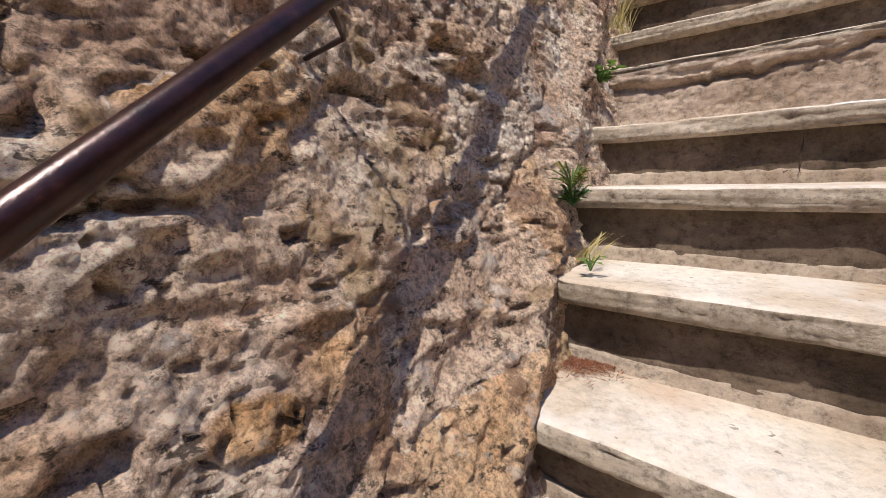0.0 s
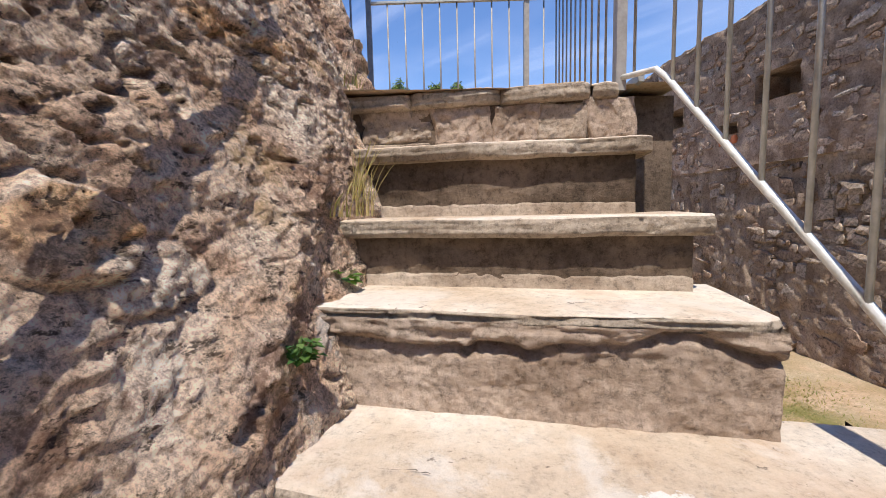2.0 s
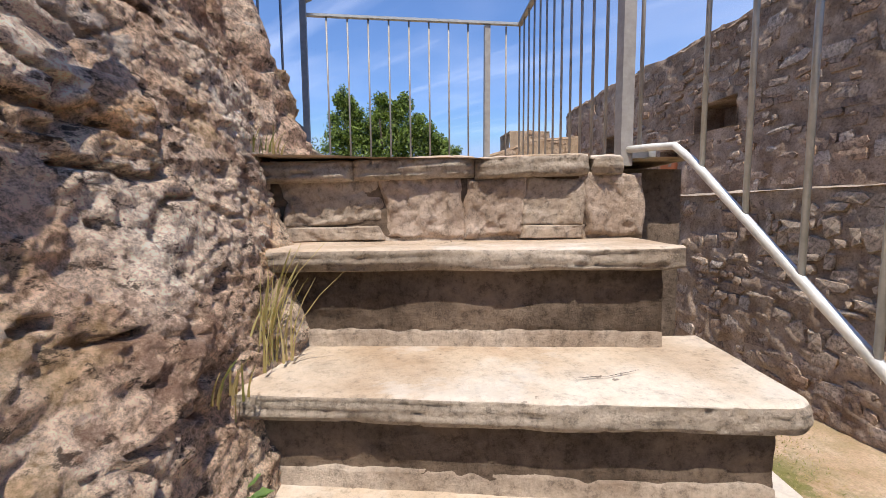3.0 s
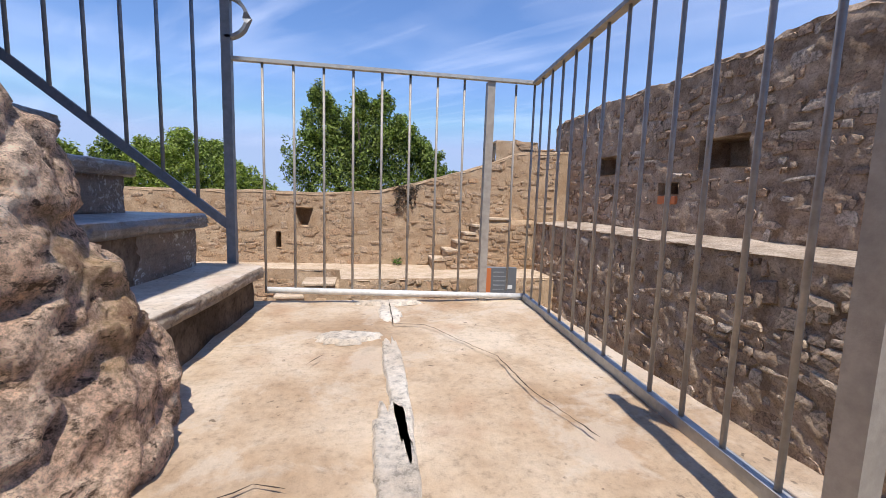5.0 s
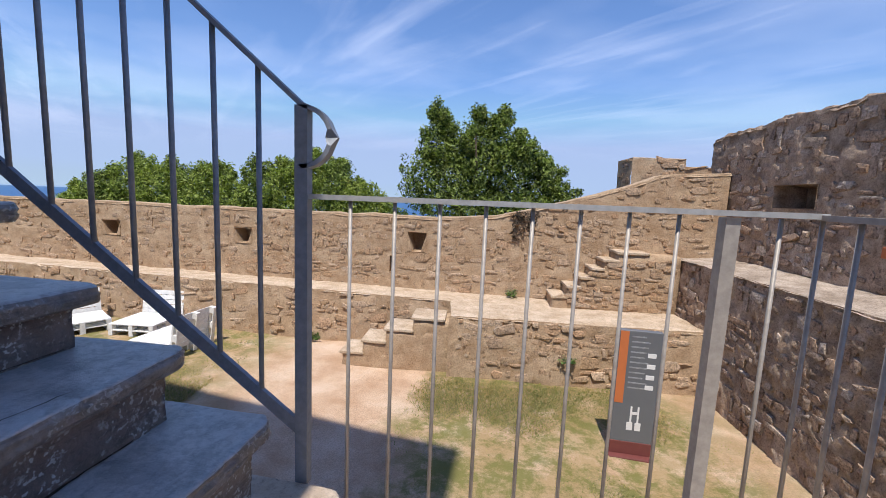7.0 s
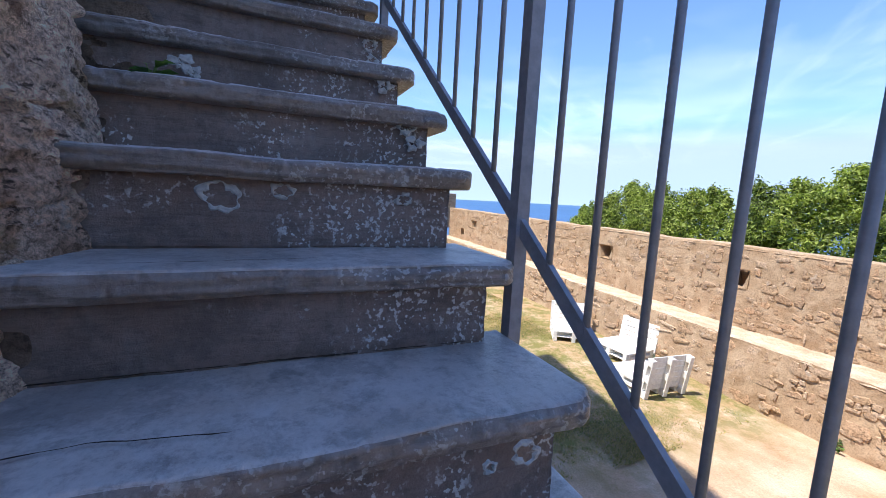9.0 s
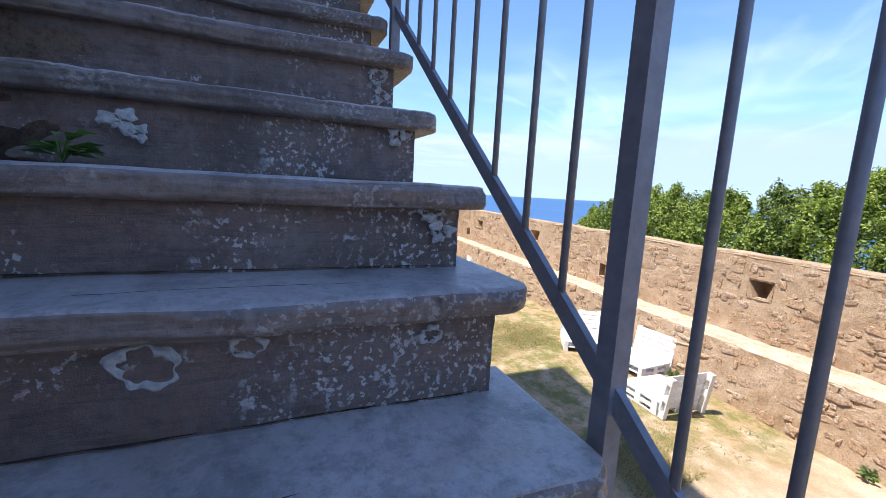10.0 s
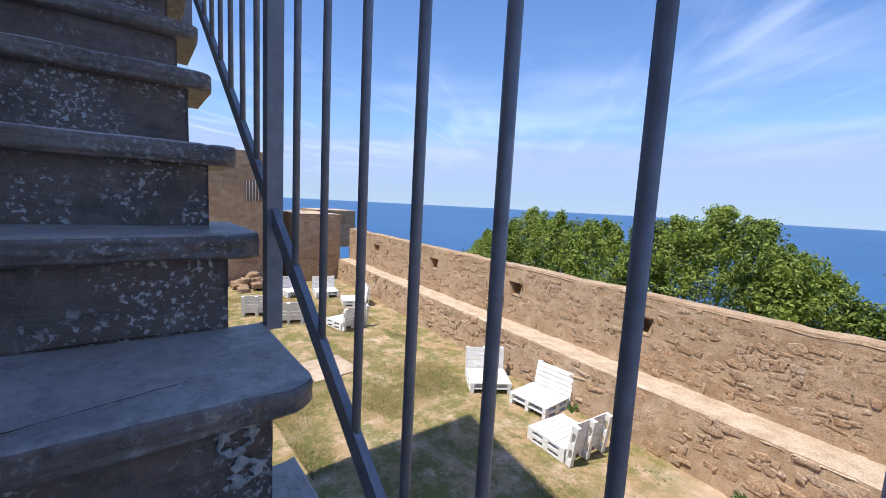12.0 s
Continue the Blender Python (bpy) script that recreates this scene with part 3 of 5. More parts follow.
def riser_mesh(name, left, right, setback, z0, z1, material, seed, depth=0.3, rough=1.0):
    left, right = Vector((*left, 0)), Vector((*right, 0))
    e = (right - left).normalized()
    back = Vector((-e.y, e.x, 0))
    nu, nv = 90, 22
    pts = np.array([[*(left + (right - left) * (i / (nu - 1)) + back * setback).xy, z0 + (z1 - z0) * j / (nv - 1)] for i in range(nu) for j in range(nv)])
    pts += np.array(back) * (rough * (0.002 * fbm(pts * 4, 3, seed) + 0.0025 * np.tanh(4 * fbm(pts * np.array([7, 7, 16]), 3, seed + 5))))[:, None]
    n = len(pts)
    extra = []
    for i in (0, nu - 1):
        for j in (0, nv - 1):
            extra.append(pts[i * nv + j] + np.array(back) * depth)
    faces = [tuple(f) for f in grid_faces(nu, nv)]
    faces.append(tuple([k for k in range(nv)] + [n + 1, n])[::-1])
    faces.append(tuple([(nu - 1) * nv + k for k in range(nv)] + [n + 3, n + 2]))
    return mesh_from(name, np.vstack([pts, extra]), faces, material, smooth=True)


def torn_riser(name, left, right, setback, z0, z1, material, seed, depth=0.5):
    """A tall riser: its layered top edge is torn away along a ragged line, below it the face is plain and pocked."""
    left, right = Vector((*left, 0)), Vector((*right, 0))
    e = (right - left).normalized()
    back = Vector((-e.y, e.x, 0))
    nu, nv = 330, 70
    u, v = np.meshgrid(np.linspace(0, 1, nu), np.linspace(0, 1, nv), indexing="ij")
    u, v = u.ravel(), v.ravel()
    length, height = (right - left).length, z1 - z0
    q = np.stack([u * length, 0 * u + seed, v * height], 1)
    below = (1 - v) * height - (0.045 + 0.03 * fbm(q * np.array([5, 1, 0]), 4, seed, 0.65) + 0.03 * np.clip(1 - np.abs(u - 0.33) / 0.16, 0, 1))
    lip = -0.016 * np.clip(-below / 0.012, 0, 1) + 0.024 * np.exp(-(below / 0.014) ** 2) * np.clip(0.75 + fbm(q * np.array([7, 1, 3]), 3, seed + 2), 0, 1.4)
    layers = 0.006 * np.tanh(3 * fbm(q * np.array([9, 1, 40.0]), 4, seed + 4)) * np.clip(1 - below / 0.03, 0, 1)
    face = 0.0025 * fbm(q * 5, 3, seed + 6) + 0.0018 * np.tanh(5 * fbm(q * np.array([11, 1, 14.0]), 4, seed + 8)) + 0.003 * fbm(q * 45, 2, seed + 9)
    hole = 0.02 * np.clip(vnoise(q * np.array([10, 1, 22.0]), seed + 11) - 0.6, 0, 1)
    along = np.array(left)[None] + u[:, None] * np.array(right - left)[None]
    pts = along + np.array(back)[None] * (setback + lip + layers + face + hole)[:, None]
    pts[:, 2] = z0 + v * height
    n = len(pts)
    extra = [pts[i * nv + j] + np.array(back) * depth for i in (0, nu - 1) for j in (0, nv - 1)]
    faces = [tuple(f) for f in grid_faces(nu, nv)]
    faces.append(tuple([k for k in range(nv)] + [n + 1, n])[::-1])
    faces.append(tuple([(nu - 1) * nv + k for k in range(nv)] + [n + 3, n + 2]))
    return mesh_from(name, np.vstack([pts, extra]), faces, material, smooth=True)


def riser_stone(name, left, right, setback, z0, z1, material, seed):
    """One irregular flat stone set in a riser: a ragged outline, a rough face and sides that go back into the mortar."""
    left, right = Vector((*left, 0)), Vector((*right, 0))
    e = (right - left).normalized()
    back = np.array(Vector((-e.y, e.x, 0)))
    nu, nv = 46, 26
    u, v = np.meshgrid(np.linspace(-1, 1, nu), np.linspace(-1, 1, nv), indexing="ij")
    u, v = u.ravel(), v.ravel()
    q = np.stack([u * 0.5 * (right - left).length, 0 * u + seed, v * 0.5 * (z1 - z0)], 1)
    rim = np.clip((np.maximum(np.abs(u), np.abs(v)) - 0.86) / 0.14, 0, 1)
    uu = u * (1 + 0.07 * fbm(q * 12, 3, seed)) + 0.12 * v * math.sin(seed * 1.7)
    vv = v * (1 + 0.07 * fbm(q * 14, 3, seed + 1)) + 0.08 * u * math.sin(seed * 2.3)
    mid = np.array((left + right) / 2)
    pts = mid[None] + uu[:, None] * np.array((right - left) / 2)[None]
    pts = pts + back[None] * (setback + 0.022 * rim ** 2 + 0.005 * np.tanh(4 * fbm(q * 16, 4, seed + 2, 0.65)) + 0.002 * fbm(q * 60, 2, seed + 3))[:, None]
    pts[:, 2] = (z0 + z1) / 2 + vv * (z1 - z0) / 2
    return mesh_from(name, pts, grid_faces(nu, nv), material, smooth=True)


def fillet_mesh(name, left, right, setback, z, height, material, seed):
    """The worn strip of mortar at a riser's foot, its pale colour also painting the riser's sunlit band: a ragged top
    edge and a sloping face.
    """
    left, right = Vector((*left, 0)), Vector((*right, 0))
    e = (right - left).normalized()
    back = Vector((-e.y, e.x, 0))
    n = 140
    u = np.linspace(0, 1, n)
    q = np.stack([u * (right - left).length, 0 * u + seed, 0 * u], 1)
    h = np.maximum(height * (1 + 0.15 * fbm(q * 2, 2, seed) + 0.10 * fbm(q * 23, 3, seed + 3, 0.7)), 0.006)
    o = 0.006 + 0.0015 * fbm(q * 9, 3, seed + 6)
    pts = []
    for k, (a, b) in enumerate(((1.9, 0.0), (1.25, 0.3), (1.0, 0.8), (0.7, 1.0), (-1.2, 1.0))):
        c = np.array([*(left.xy), z]) + np.outer(u, np.array([*(right - left).xy, 0]))
        c = c + np.outer(setback - o * a + 0.002 * fbm(q * 40, 2, seed + k), np.array(back))
        c[:, 2] += h * b
        pts.append(c)
    p = np.stack(pts, 1).reshape(-1, 3)
    return mesh_from(name, p, grid_faces(n, 5), material, smooth=True)


lower_stair = empty("stairs", (-0.6, 1.2, GZ), "worn sunlit stone stair flight beside the tower", "stairs", "structure")
x_right = [0.25, 0.25, 0.22, 0.12, -0.11, -0.08, -0.10]
noses = []
for (xl, yl, z, slope), xr in zip(LOWER, x_right):
    noses.append(((xl - 0.05, yl - 0.05 * slope), (xr, yl + slope * (xr - xl)), z))
for k in range(1, 4):
    (xl, yl, z, slope) = LOWER[0]
    noses.insert(0, ((xl - 0.12, yl - 0.25 * k), (0.25, yl - 0.25 * k + slope * 1.4), z - 0.2 * k))
noses.append(((-1.30, 2.50), (-0.085, 2.414), 0.0))
for i, (l, r, z) in enumerate(noses):
    last = i == len(noses) - 1
    rough = i == len(noses) - 4
    thick = 0.06 if not rough else 0.035
    nxt = noses[i + 1] if not last else None
    depth = 0.42 if not last else 0.16
    def cut(x):
        k = (x - l[0]) / (r[0] - l[0])
        return (x, l[1] + (r[1] - l[1]) * k)

    if last:
        under(link("tread", slab("tread", l, cut(-0.93), depth, z - 0.002, thick + 0.008, TREAD_DARK, 40 + i, 0.010, 1.6, edge=EDGE)), lower_stair)
        under(link("tread", slab("tread", cut(-0.929), cut(-0.560), depth, z + 0.004, thick + 0.008, TREAD_DARK, 49, 0.006, 1.2, edge=EDGE)), lower_stair)
        under(link("tread", slab("tread", cut(-0.558), cut(-0.198), depth, z + 0.011, thick + 0.008, TREAD_DARK, 57, 0.012, 1.1, edge=EDGE)), lower_stair)
        under(link("tread", slab("tread", cut(-0.185), r, depth, z + 0.016, thick + 0.006, TREAD_DARK, 58, 0.0, 0.8, edge=EDGE)), lower_stair)
    else:
        under(link("tread", slab("tread", l, r, depth, z, thick, TREAD_DARK if i > 6 else TREAD_WHITE if i == 6 else TREAD, 40 + i, 0.0, 1.5 if rough else 1.0, edge=EDGE)), lower_stair)
    zb = noses[i - 1][2] - 0.02 if i else GZ
    rr = (r[0] - (0.0 if rough or last else 0.05), r[1])
    if i and not rough:
        under(link("mortar_joint", fillet_mesh("mortar_joint", l, rr, 0.058, zb + 0.015, 0.042, FILLET, 160 + i)), lower_stair)
    if rough:
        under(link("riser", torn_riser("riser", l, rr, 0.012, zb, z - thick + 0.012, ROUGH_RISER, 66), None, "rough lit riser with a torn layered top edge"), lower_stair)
    else:
        under(link("riser", riser_mesh("riser", l, rr, 0.056 if last else 0.058, zb, z - thick + 0.012, SHADED_RISER, 60 + i, 0.5, 3.0 if last else 1.5)), lower_stair)
    if last:
        for a, b, z0, z1, out, k in ((-1.16, -0.845, -0.205, -0.05, 0.046, 1), (-0.85, -0.585, -0.245, -0.045, 0.038, 2), (-0.592, -0.40, -0.245, -0.05, 0.032, 3), (-0.405, -0.205, -0.215, -0.055, 0.036, 4), (-0.21, -0.005, -0.245, -0.035, 0.032, 5),
                                     (-1.16, -0.845, -0.25, -0.205, 0.03, 6), (-0.41, -0.20, -0.25, -0.205, 0.026, 8)):
            under(link("stone", riser_stone("stone", cut(a), cut(b), out, z0, z1, ROUGH_RISER if k in (2, 3, 5) else FILLET, 500 + k)), lower_stair)

# landing
landing = empty("landing", (-0.5, 3.3, GZ), "sun-bleached cracked stone landing with pinkish mortar", "landing", "structure")
nu, nv = 110, 90
u, v = np.meshgrid(np.linspace(-1.9, 0.2, nu), np.linspace(2.45, 4.24, nv), indexing="ij")
p = np.stack([u.ravel(), v.ravel(), 0 * u.ravel()], 1)
p[:, 2] = 0.006 + 0.008 * fbm(p * 2.5, 3, 5) + 0.003 * fbm(p * 14, 3, 6)
verts = list(map(tuple, p))
under(link("paving", mesh_from("paving", verts, grid_faces(nu, nv), LANDING, True)), landing)
bm = bmesh.new()
add_box(bm, -1.9, 0.2, 2.55, 4.24, GZ, -0.02)
under(part("body", bm, SHADED_RISER, None), landing)
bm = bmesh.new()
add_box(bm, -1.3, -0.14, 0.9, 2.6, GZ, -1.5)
under(part("body", bm, SHADED_RISER, None), lower_stair)

upper_stair = empty("stairs", (-3, 3.6, GZ), "shaded grey slate stair flight with lichened risers", "stairs", "structure")
KX = [-1.19, -1.428, -1.705, -2.0, -2.258, -2.564, -2.827, -3.033, -3.39, -3.647, -4.012, -4.253, -4.608, -4.87, -5.15, -5.42, -5.70]
KZ = [0.212, 0.449, 0.664, 0.858, 1.105, 1.326, 1.572, 1.783, 2.017, 2.264, 2.508, 2.741, 3.014, 3.25, 3.48, 3.71, 3.94]
for i, (x, z) in enumerate(zip(KX, KZ)):
    far, near = (x, 4.15), (x - (0.12 if i < 2 else 0.05), 2.85)
    mat = TREAD if i == 0 else SLATE
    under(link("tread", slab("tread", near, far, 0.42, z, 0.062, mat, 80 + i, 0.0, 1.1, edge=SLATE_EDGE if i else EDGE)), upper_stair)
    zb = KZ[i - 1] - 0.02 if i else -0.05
    under(link("riser", riser_mesh("riser", near, (far[0], 4.08), 0.05, zb, z - 0.052, SLATE_RISER if i else SHADED_RISER, 100 + i, 0.35)), upper_stair)
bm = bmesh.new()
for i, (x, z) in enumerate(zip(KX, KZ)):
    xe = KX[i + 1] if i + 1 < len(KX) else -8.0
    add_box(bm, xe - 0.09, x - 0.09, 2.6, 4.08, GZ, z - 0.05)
under(part("body", bm, SHADED_RISER, None), upper_stair)

# ---- masonry walls ----
EAST_X, EAST_LOW = 4.74, 3.68


def far_y(x):
    return 12.96 - 0.09 * x


def ledge_y(x):
    return 12.0 - 0.10 * x


def stone_shapes(u0, u1, v0, v1, size, seed, skip=(), top=None, gaps=0.18, proud=1.0):
    """Outlines of irregular coursed rubble on a face: (u, v) corners and how far each stone stands out."""
    rng = np.random.default_rng(seed)
    w, h = size
    out = []
    v = v0
    while v < v1 - 0.02:
        ch = h * rng.uniform(0.6, 1.6)
        u = u0 - rng.uniform(0, w)
        while u < u1:
            cw = w * rng.choice((0.45, 0.7, 1.0, 1.4, 2.0)) * rng.uniform(0.8, 1.2)
            lift = rng.uniform(-0.4, 0.4) * ch
            tall = ch * rng.uniform(0.55, 1.35)
            a, b, c, d = u + 0.008, u + cw - 0.008, v + lift + 0.006, min(v + lift + tall, v1)
            u += cw
            if a < u0 or b > u1 or d - c < 0.025 or c < v0 or rng.random() < gaps:
                continue
            if any(b > s[0] - 0.02 and a < s[1] + 0.02 and d > s[2] - 0.02 and c < s[3] + 0.02 for s in skip):
                continue
            if top is not None and d > top((a + b) / 2) - 0.02:
                continue
            out.append((a, b, c, d, proud * (rng.uniform(-0.014, 0.02) + 0.02 * (rng.random() < 0.12)), rng.uniform(-1, 1, 10)))
        v += ch
    return out


def stone_geometry(shapes, place):
    """Each stone: a skewed outline at the mortar and a smaller rounded face in front of it."""
    verts, faces = [], []
    for a, b, c, d, out, r in shapes:
        w, h = b - a, d - c
        k = len(verts)
        ring = [(a + 0.10 * w, c), (b - 0.08 * w, c), (b, c + 0.45 * h), (b - 0.07 * w, d), (a + 0.10 * w, d), (a, c + 0.55 * h)]
        ring = [(u + 0.10 * w * r[i], v + 0.16 * h * r[i + 3]) for i, (u, v) in enumerate(ring)]
        cu, cv = (a + b) / 2, (c + d) / 2
        ca, sa = math.cos(0.22 * r[9]), math.sin(0.22 * r[9])
        ring = [(cu + (u - cu) * ca - (v - cv) * sa, cv + (u - cu) * sa + (v - cv) * ca) for u, v in ring]
        for u, v in ring:
            verts.append(place(u, v, -0.03))
        for i, (u, v) in enumerate(ring):
            verts.append(place(cu + (u - cu) * 0.92, cv + (v - cv) * 0.87, 0.012 + out * (0.75 + 0.45 * r[i])))
        verts.append(place(cu + 0.1 * w * r[8], cv, 0.016 + out * 1.2))
        for i in range(6):
            j = (i + 1) % 6
            faces.append((k + i, k + j, k + 6 + j, k + 6 + i))
            faces.append((k + 6 + i, k + 6 + j, k + 12))
    return verts, faces


def stones(name, shapes, place, material, parent):
    v, f = stone_geometry(shapes, place)
    return tagged(under(link(name, mesh_from(name, v, f, material)), parent), kind="stuff")


def stone_parts(shapes, place, material, parent):
    """Stones near the path, each an object of its own."""
    for sh in shapes:
        v, f = stone_geometry([sh], place)
        c = Vector(v[12])
        ob = link("stone", mesh_from("stone", [Vector(p) - c for p in v], f, material), parent)
        ob.matrix_parent_inverse = Matrix.Translation(-parent.location)
        ob.location = c


def face_sheet(u0, u1, v0, v1, step, place, holes=(), seed=0, rough=0.03, top=None):
    """The mortar face behind the stones, with its openings left out exactly."""
    us = set(np.arange(u0, u1, step).round(4)) | {u1}
    vs = set(np.linspace(v0, v1, max(2, int((v1 - v0) / step) + 1)).round(4))
    for h in holes:
        us = {x for x in us if min(abs(x - h[0]), abs(x - h[1])) > step * 0.3} | {h[0], h[1]}
        vs = {x for x in vs if min(abs(x - h[2]), abs(x - h[3])) > step * 0.3} | {h[2], h[3]}
    us, vs = np.array(sorted(us)), np.array(sorted(vs))
    U, V = np.meshgrid(us, vs, indexing="ij")
    if top is not None:
        t = np.array([top(x) for x in us])[:, None]
        knee = max([h[3] for h in holes], default=v0)
        V = np.where(V > knee, knee + (V - knee) / (v1 - knee) * (t - knee), V)
    pts = np.stack([U.ravel(), V.ravel(), 0 * U.ravel()], 1)
    d = rough * (0.5 * fbm(pts * 2.5, 3, seed) + 0.5 * fbm(pts * 11, 3, seed + 3))
    verts = [place(a, b, c) for (a, b, _), c in zip(pts, d)]
    keep = []
    for f in grid_faces(len(us), len(vs)):
        m = pts[f].mean(0)
        if not any(h[0] < m[0] < h[1] and h[2] < m[1] < h[3] for h in holes):
            keep.append(tuple(f))
    return verts, keep


def recess(bm, place, u0, u1, v0, v1, depth, splay=0.0, drop=0.0):
    """The four sides of an opening and the stone at its end."""
    a = [place(u0, v0, 0.02), place(u1, v0, 0.02), place(u1, v1, 0.02), place(u0, v1, 0.02)]
    b = [place(u0 + splay, v0 + drop, -depth), place(u1 - splay, v0 + drop, -depth), place(u1 - splay, v1 - drop, -depth), place(u0 + splay, v1 - drop, -depth)]
    va, vb = [bm.verts.new(p) for p in a], [bm.verts.new(p) for p in b]
    for i in range(4):
        bm.faces.new((va[i], va[(i + 1) % 4], vb[(i + 1) % 4], vb[i]))
    bm.faces.new(vb)


def far_place(u, v, out):
    return (u, far_y(u) - out, v)


def far_top(x):
    return np.interp(x, (-30, -12, -6, -1.5, -0.6, 0.7, 2.0, 2.6, 3.3, 5), (0.66, 0.64, 0.66, 0.67, 0.76, 1.04, 1.40, 1.6, 1.9, 2.0)) + 0.03 * vnoise(np.array([[x * 0.9, 0.2, 0.7]]), 9)[0]


EMB = [(-2.54, -2.06, -0.21, 0.29), (-7.44, -6.92, -0.28, 0.16), (-11.75, -11.14, -0.30, 0.14), (-16.67, -16.0, -0.25, 0.22), (-22.4, -21.7, -0.32, 0.12)]
SLOT = [(-3.0, -2.86, -0.78, -0.35), (-12.2, -11.95, -0.84, -0.42), (-23.9, -23.4, -0.87, -0.47)]
far_wall = empty("wall_north", (-8, 13.5, -1.2), "sunlit rubble stone parapet wall with small loopholes", "wall", "structure")
v, f = face_sheet(-26.0, 4.7, -1.25, 0.66, 0.09, far_place, EMB + SLOT, 3, 0.03, far_top)
under(link("mortar_face", mesh_from("mortar_face", v, f, FAR_MORTAR, True)), far_wall)
stones("stones", stone_shapes(-12.0, 4.6, -1.2, 2.0, (0.17, 0.10), 5, EMB + SLOT, far_top, 0.5, 0.4), far_place, FAR_STONE, far_wall)
stones("stones", stone_shapes(-26.0, -12.0, -1.2, 0.7, (0.2, 0.11), 6, EMB + SLOT, far_top, 0.5, 0.4), far_place, FAR_STONE, far_wall)
for e in EMB + SLOT:
    bm = bmesh.new()
    wide = e in EMB
    recess(bm, far_place, *e, 0.5, 0.10 if wide else 0.0, 0.07 if wide else 0.0)
    if wide:
        # sloping cheeks narrow the opening towards its pale sill
        for s, x in ((1, e[0]), (-1, e[1])):
            tri = [(x, e[2]), (x + s * 0.13, e[2]), (x, e[3] - 0.06)]
            va = [bm.verts.new(far_place(a, b, 0.012)) for a, b in tri]
            vb = [bm.verts.new(far_place(a + s * 0.06, b + 0.04, -0.45)) for a, b in tri]
            bm.faces.new(va)
            bm.faces.new((va[1], va[2], vb[2], vb[1]))
    under(part("loophole", bm, FAR_MORTAR, None, "square splayed loophole through the wall"), far_wall)
bm = bmesh.new()
rows = []
for x in np.arange(-26, 4.8, 0.12):
    z = far_top(x) + 0.035 * vnoise(np.array([[x * 3.1, 0.5, 0.5]]), 5)[0]
    y = far_y(x)
    rows.append([bm.verts.new((x, y - 0.01, z - 0.05)), bm.verts.new((x, y + 0.03 + 0.02 * math.sin(x * 11), z + 0.015)), bm.verts.new((x, y + 0.4, z + 0.02)), bm.verts.new((x, y + 0.45, -3))])
for a, b in zip(rows, rows[1:]):
    for i in range(3):
        bm.faces.new((a[i], b[i], b[i + 1], a[i + 1]))
under(part("coping", bm, FAR_MORTAR, None), far_wall)

# raised walkway with its retaining wall and the platform before it
LEDGE_Z, PLAT_Y = -1.17, 10.92
walkway = empty("walkway", (-8, 12.3, GZ), "raised walkway of pale trodden earth and stone", "walkway", "structure")
nu, nv = 300, 18
u, v = np.meshgrid(np.linspace(-26, 3.75, nu), np.linspace(0, 1, nv), indexing="ij")
front = np.where(u > -1.25, PLAT_Y, ledge_y(u))
p = np.stack([u.ravel(), (front + (far_y(u) + 0.05 - front) * v).ravel(), 0 * u.ravel()], 1)
p[:, 2] = LEDGE_Z + 0.02 * fbm(p * 1.5, 4, 7) + 0.012 * fbm(p * 9, 3, 8) - 0.04 * (v.ravel() < 0.03)
under(link("paving", mesh_from("paving", p, grid_faces(nu, nv), PAVE, True)), walkway)


def ledge_place(u, v, out):
    return (u, ledge_y(u) - out - 0.06 * (LEDGE_Z - v), v)


def plat_place(u, v, out):
    return (u, PLAT_Y - out - 0.06 * (LEDGE_Z - v), v)


v, f = face_sheet(-26, -1.2, GZ - 0.05, LEDGE_Z, 0.1, ledge_place, (), 8, 0.05)
under(link("retaining_wall", mesh_from("retaining_wall", v, f, FAR_MORTAR, True)), walkway)
v, f = face_sheet(-1.27, 3.75, GZ - 0.05, LEDGE_Z, 0.1, plat_place, (), 9, 0.05)
under(link("retaining_wall", mesh_from("retaining_wall", v, f, FAR_MORTAR, True)), walkway)
stones("stones", stone_shapes(-26, -1.25, GZ, LEDGE_Z - 0.03, (0.22, 0.13), 15, (), None, 0.4, 0.8), ledge_place, FAR_STONE, walkway)
stones("stones", stone_shapes(-1.25, 3.7, GZ, LEDGE_Z - 0.02, (0.2, 0.12), 16, (), None, 0.35, 0.8), plat_place, FAR_STONE, walkway)


def stone_block(name, x0, x1, y0, y1, z0, z1, material, seed, wear=0.02):
    """A worn block: a finely cut box whose faces and corners are knocked about."""
    bm = bmesh.new()
    add_box(bm, x0, x1, y0, y1, z0, z1)
    for _ in range(3):
        bmesh.ops.subdivide_edges(bm, edges=bm.edges[:], cuts=1, use_grid_fill=True)
    c = Vector(((x0 + x1) / 2, (y0 + y1) / 2, (z0 + z1) / 2))
    h = Vector(((x1 - x0) / 2, (y1 - y0) / 2, (z1 - z0) / 2))
    co = np.array([q.co[:] for q in bm.verts])
    n = fbm(co * 4, 3, seed)
    for q, k in zip(bm.verts, n):
        r = Vector(((q.co.x - c.x) / h.x, (q.co.y - c.y) / h.y, (q.co.z - c.z) / h.z))
        edge = sum(abs(t) > 0.8 for t in r)
        q.co += (c - q.co).normalized() * (wear * (edge - 1) * 0.7) + r.normalized() * (k * wear)
    me = bpy.data.meshes.new(name)
    bm.to_mesh(me)
    bm.free()
    me.materials.append(material)
    me.polygons.foreach_set("use_smooth", [True] * len(me.polygons))
    return me


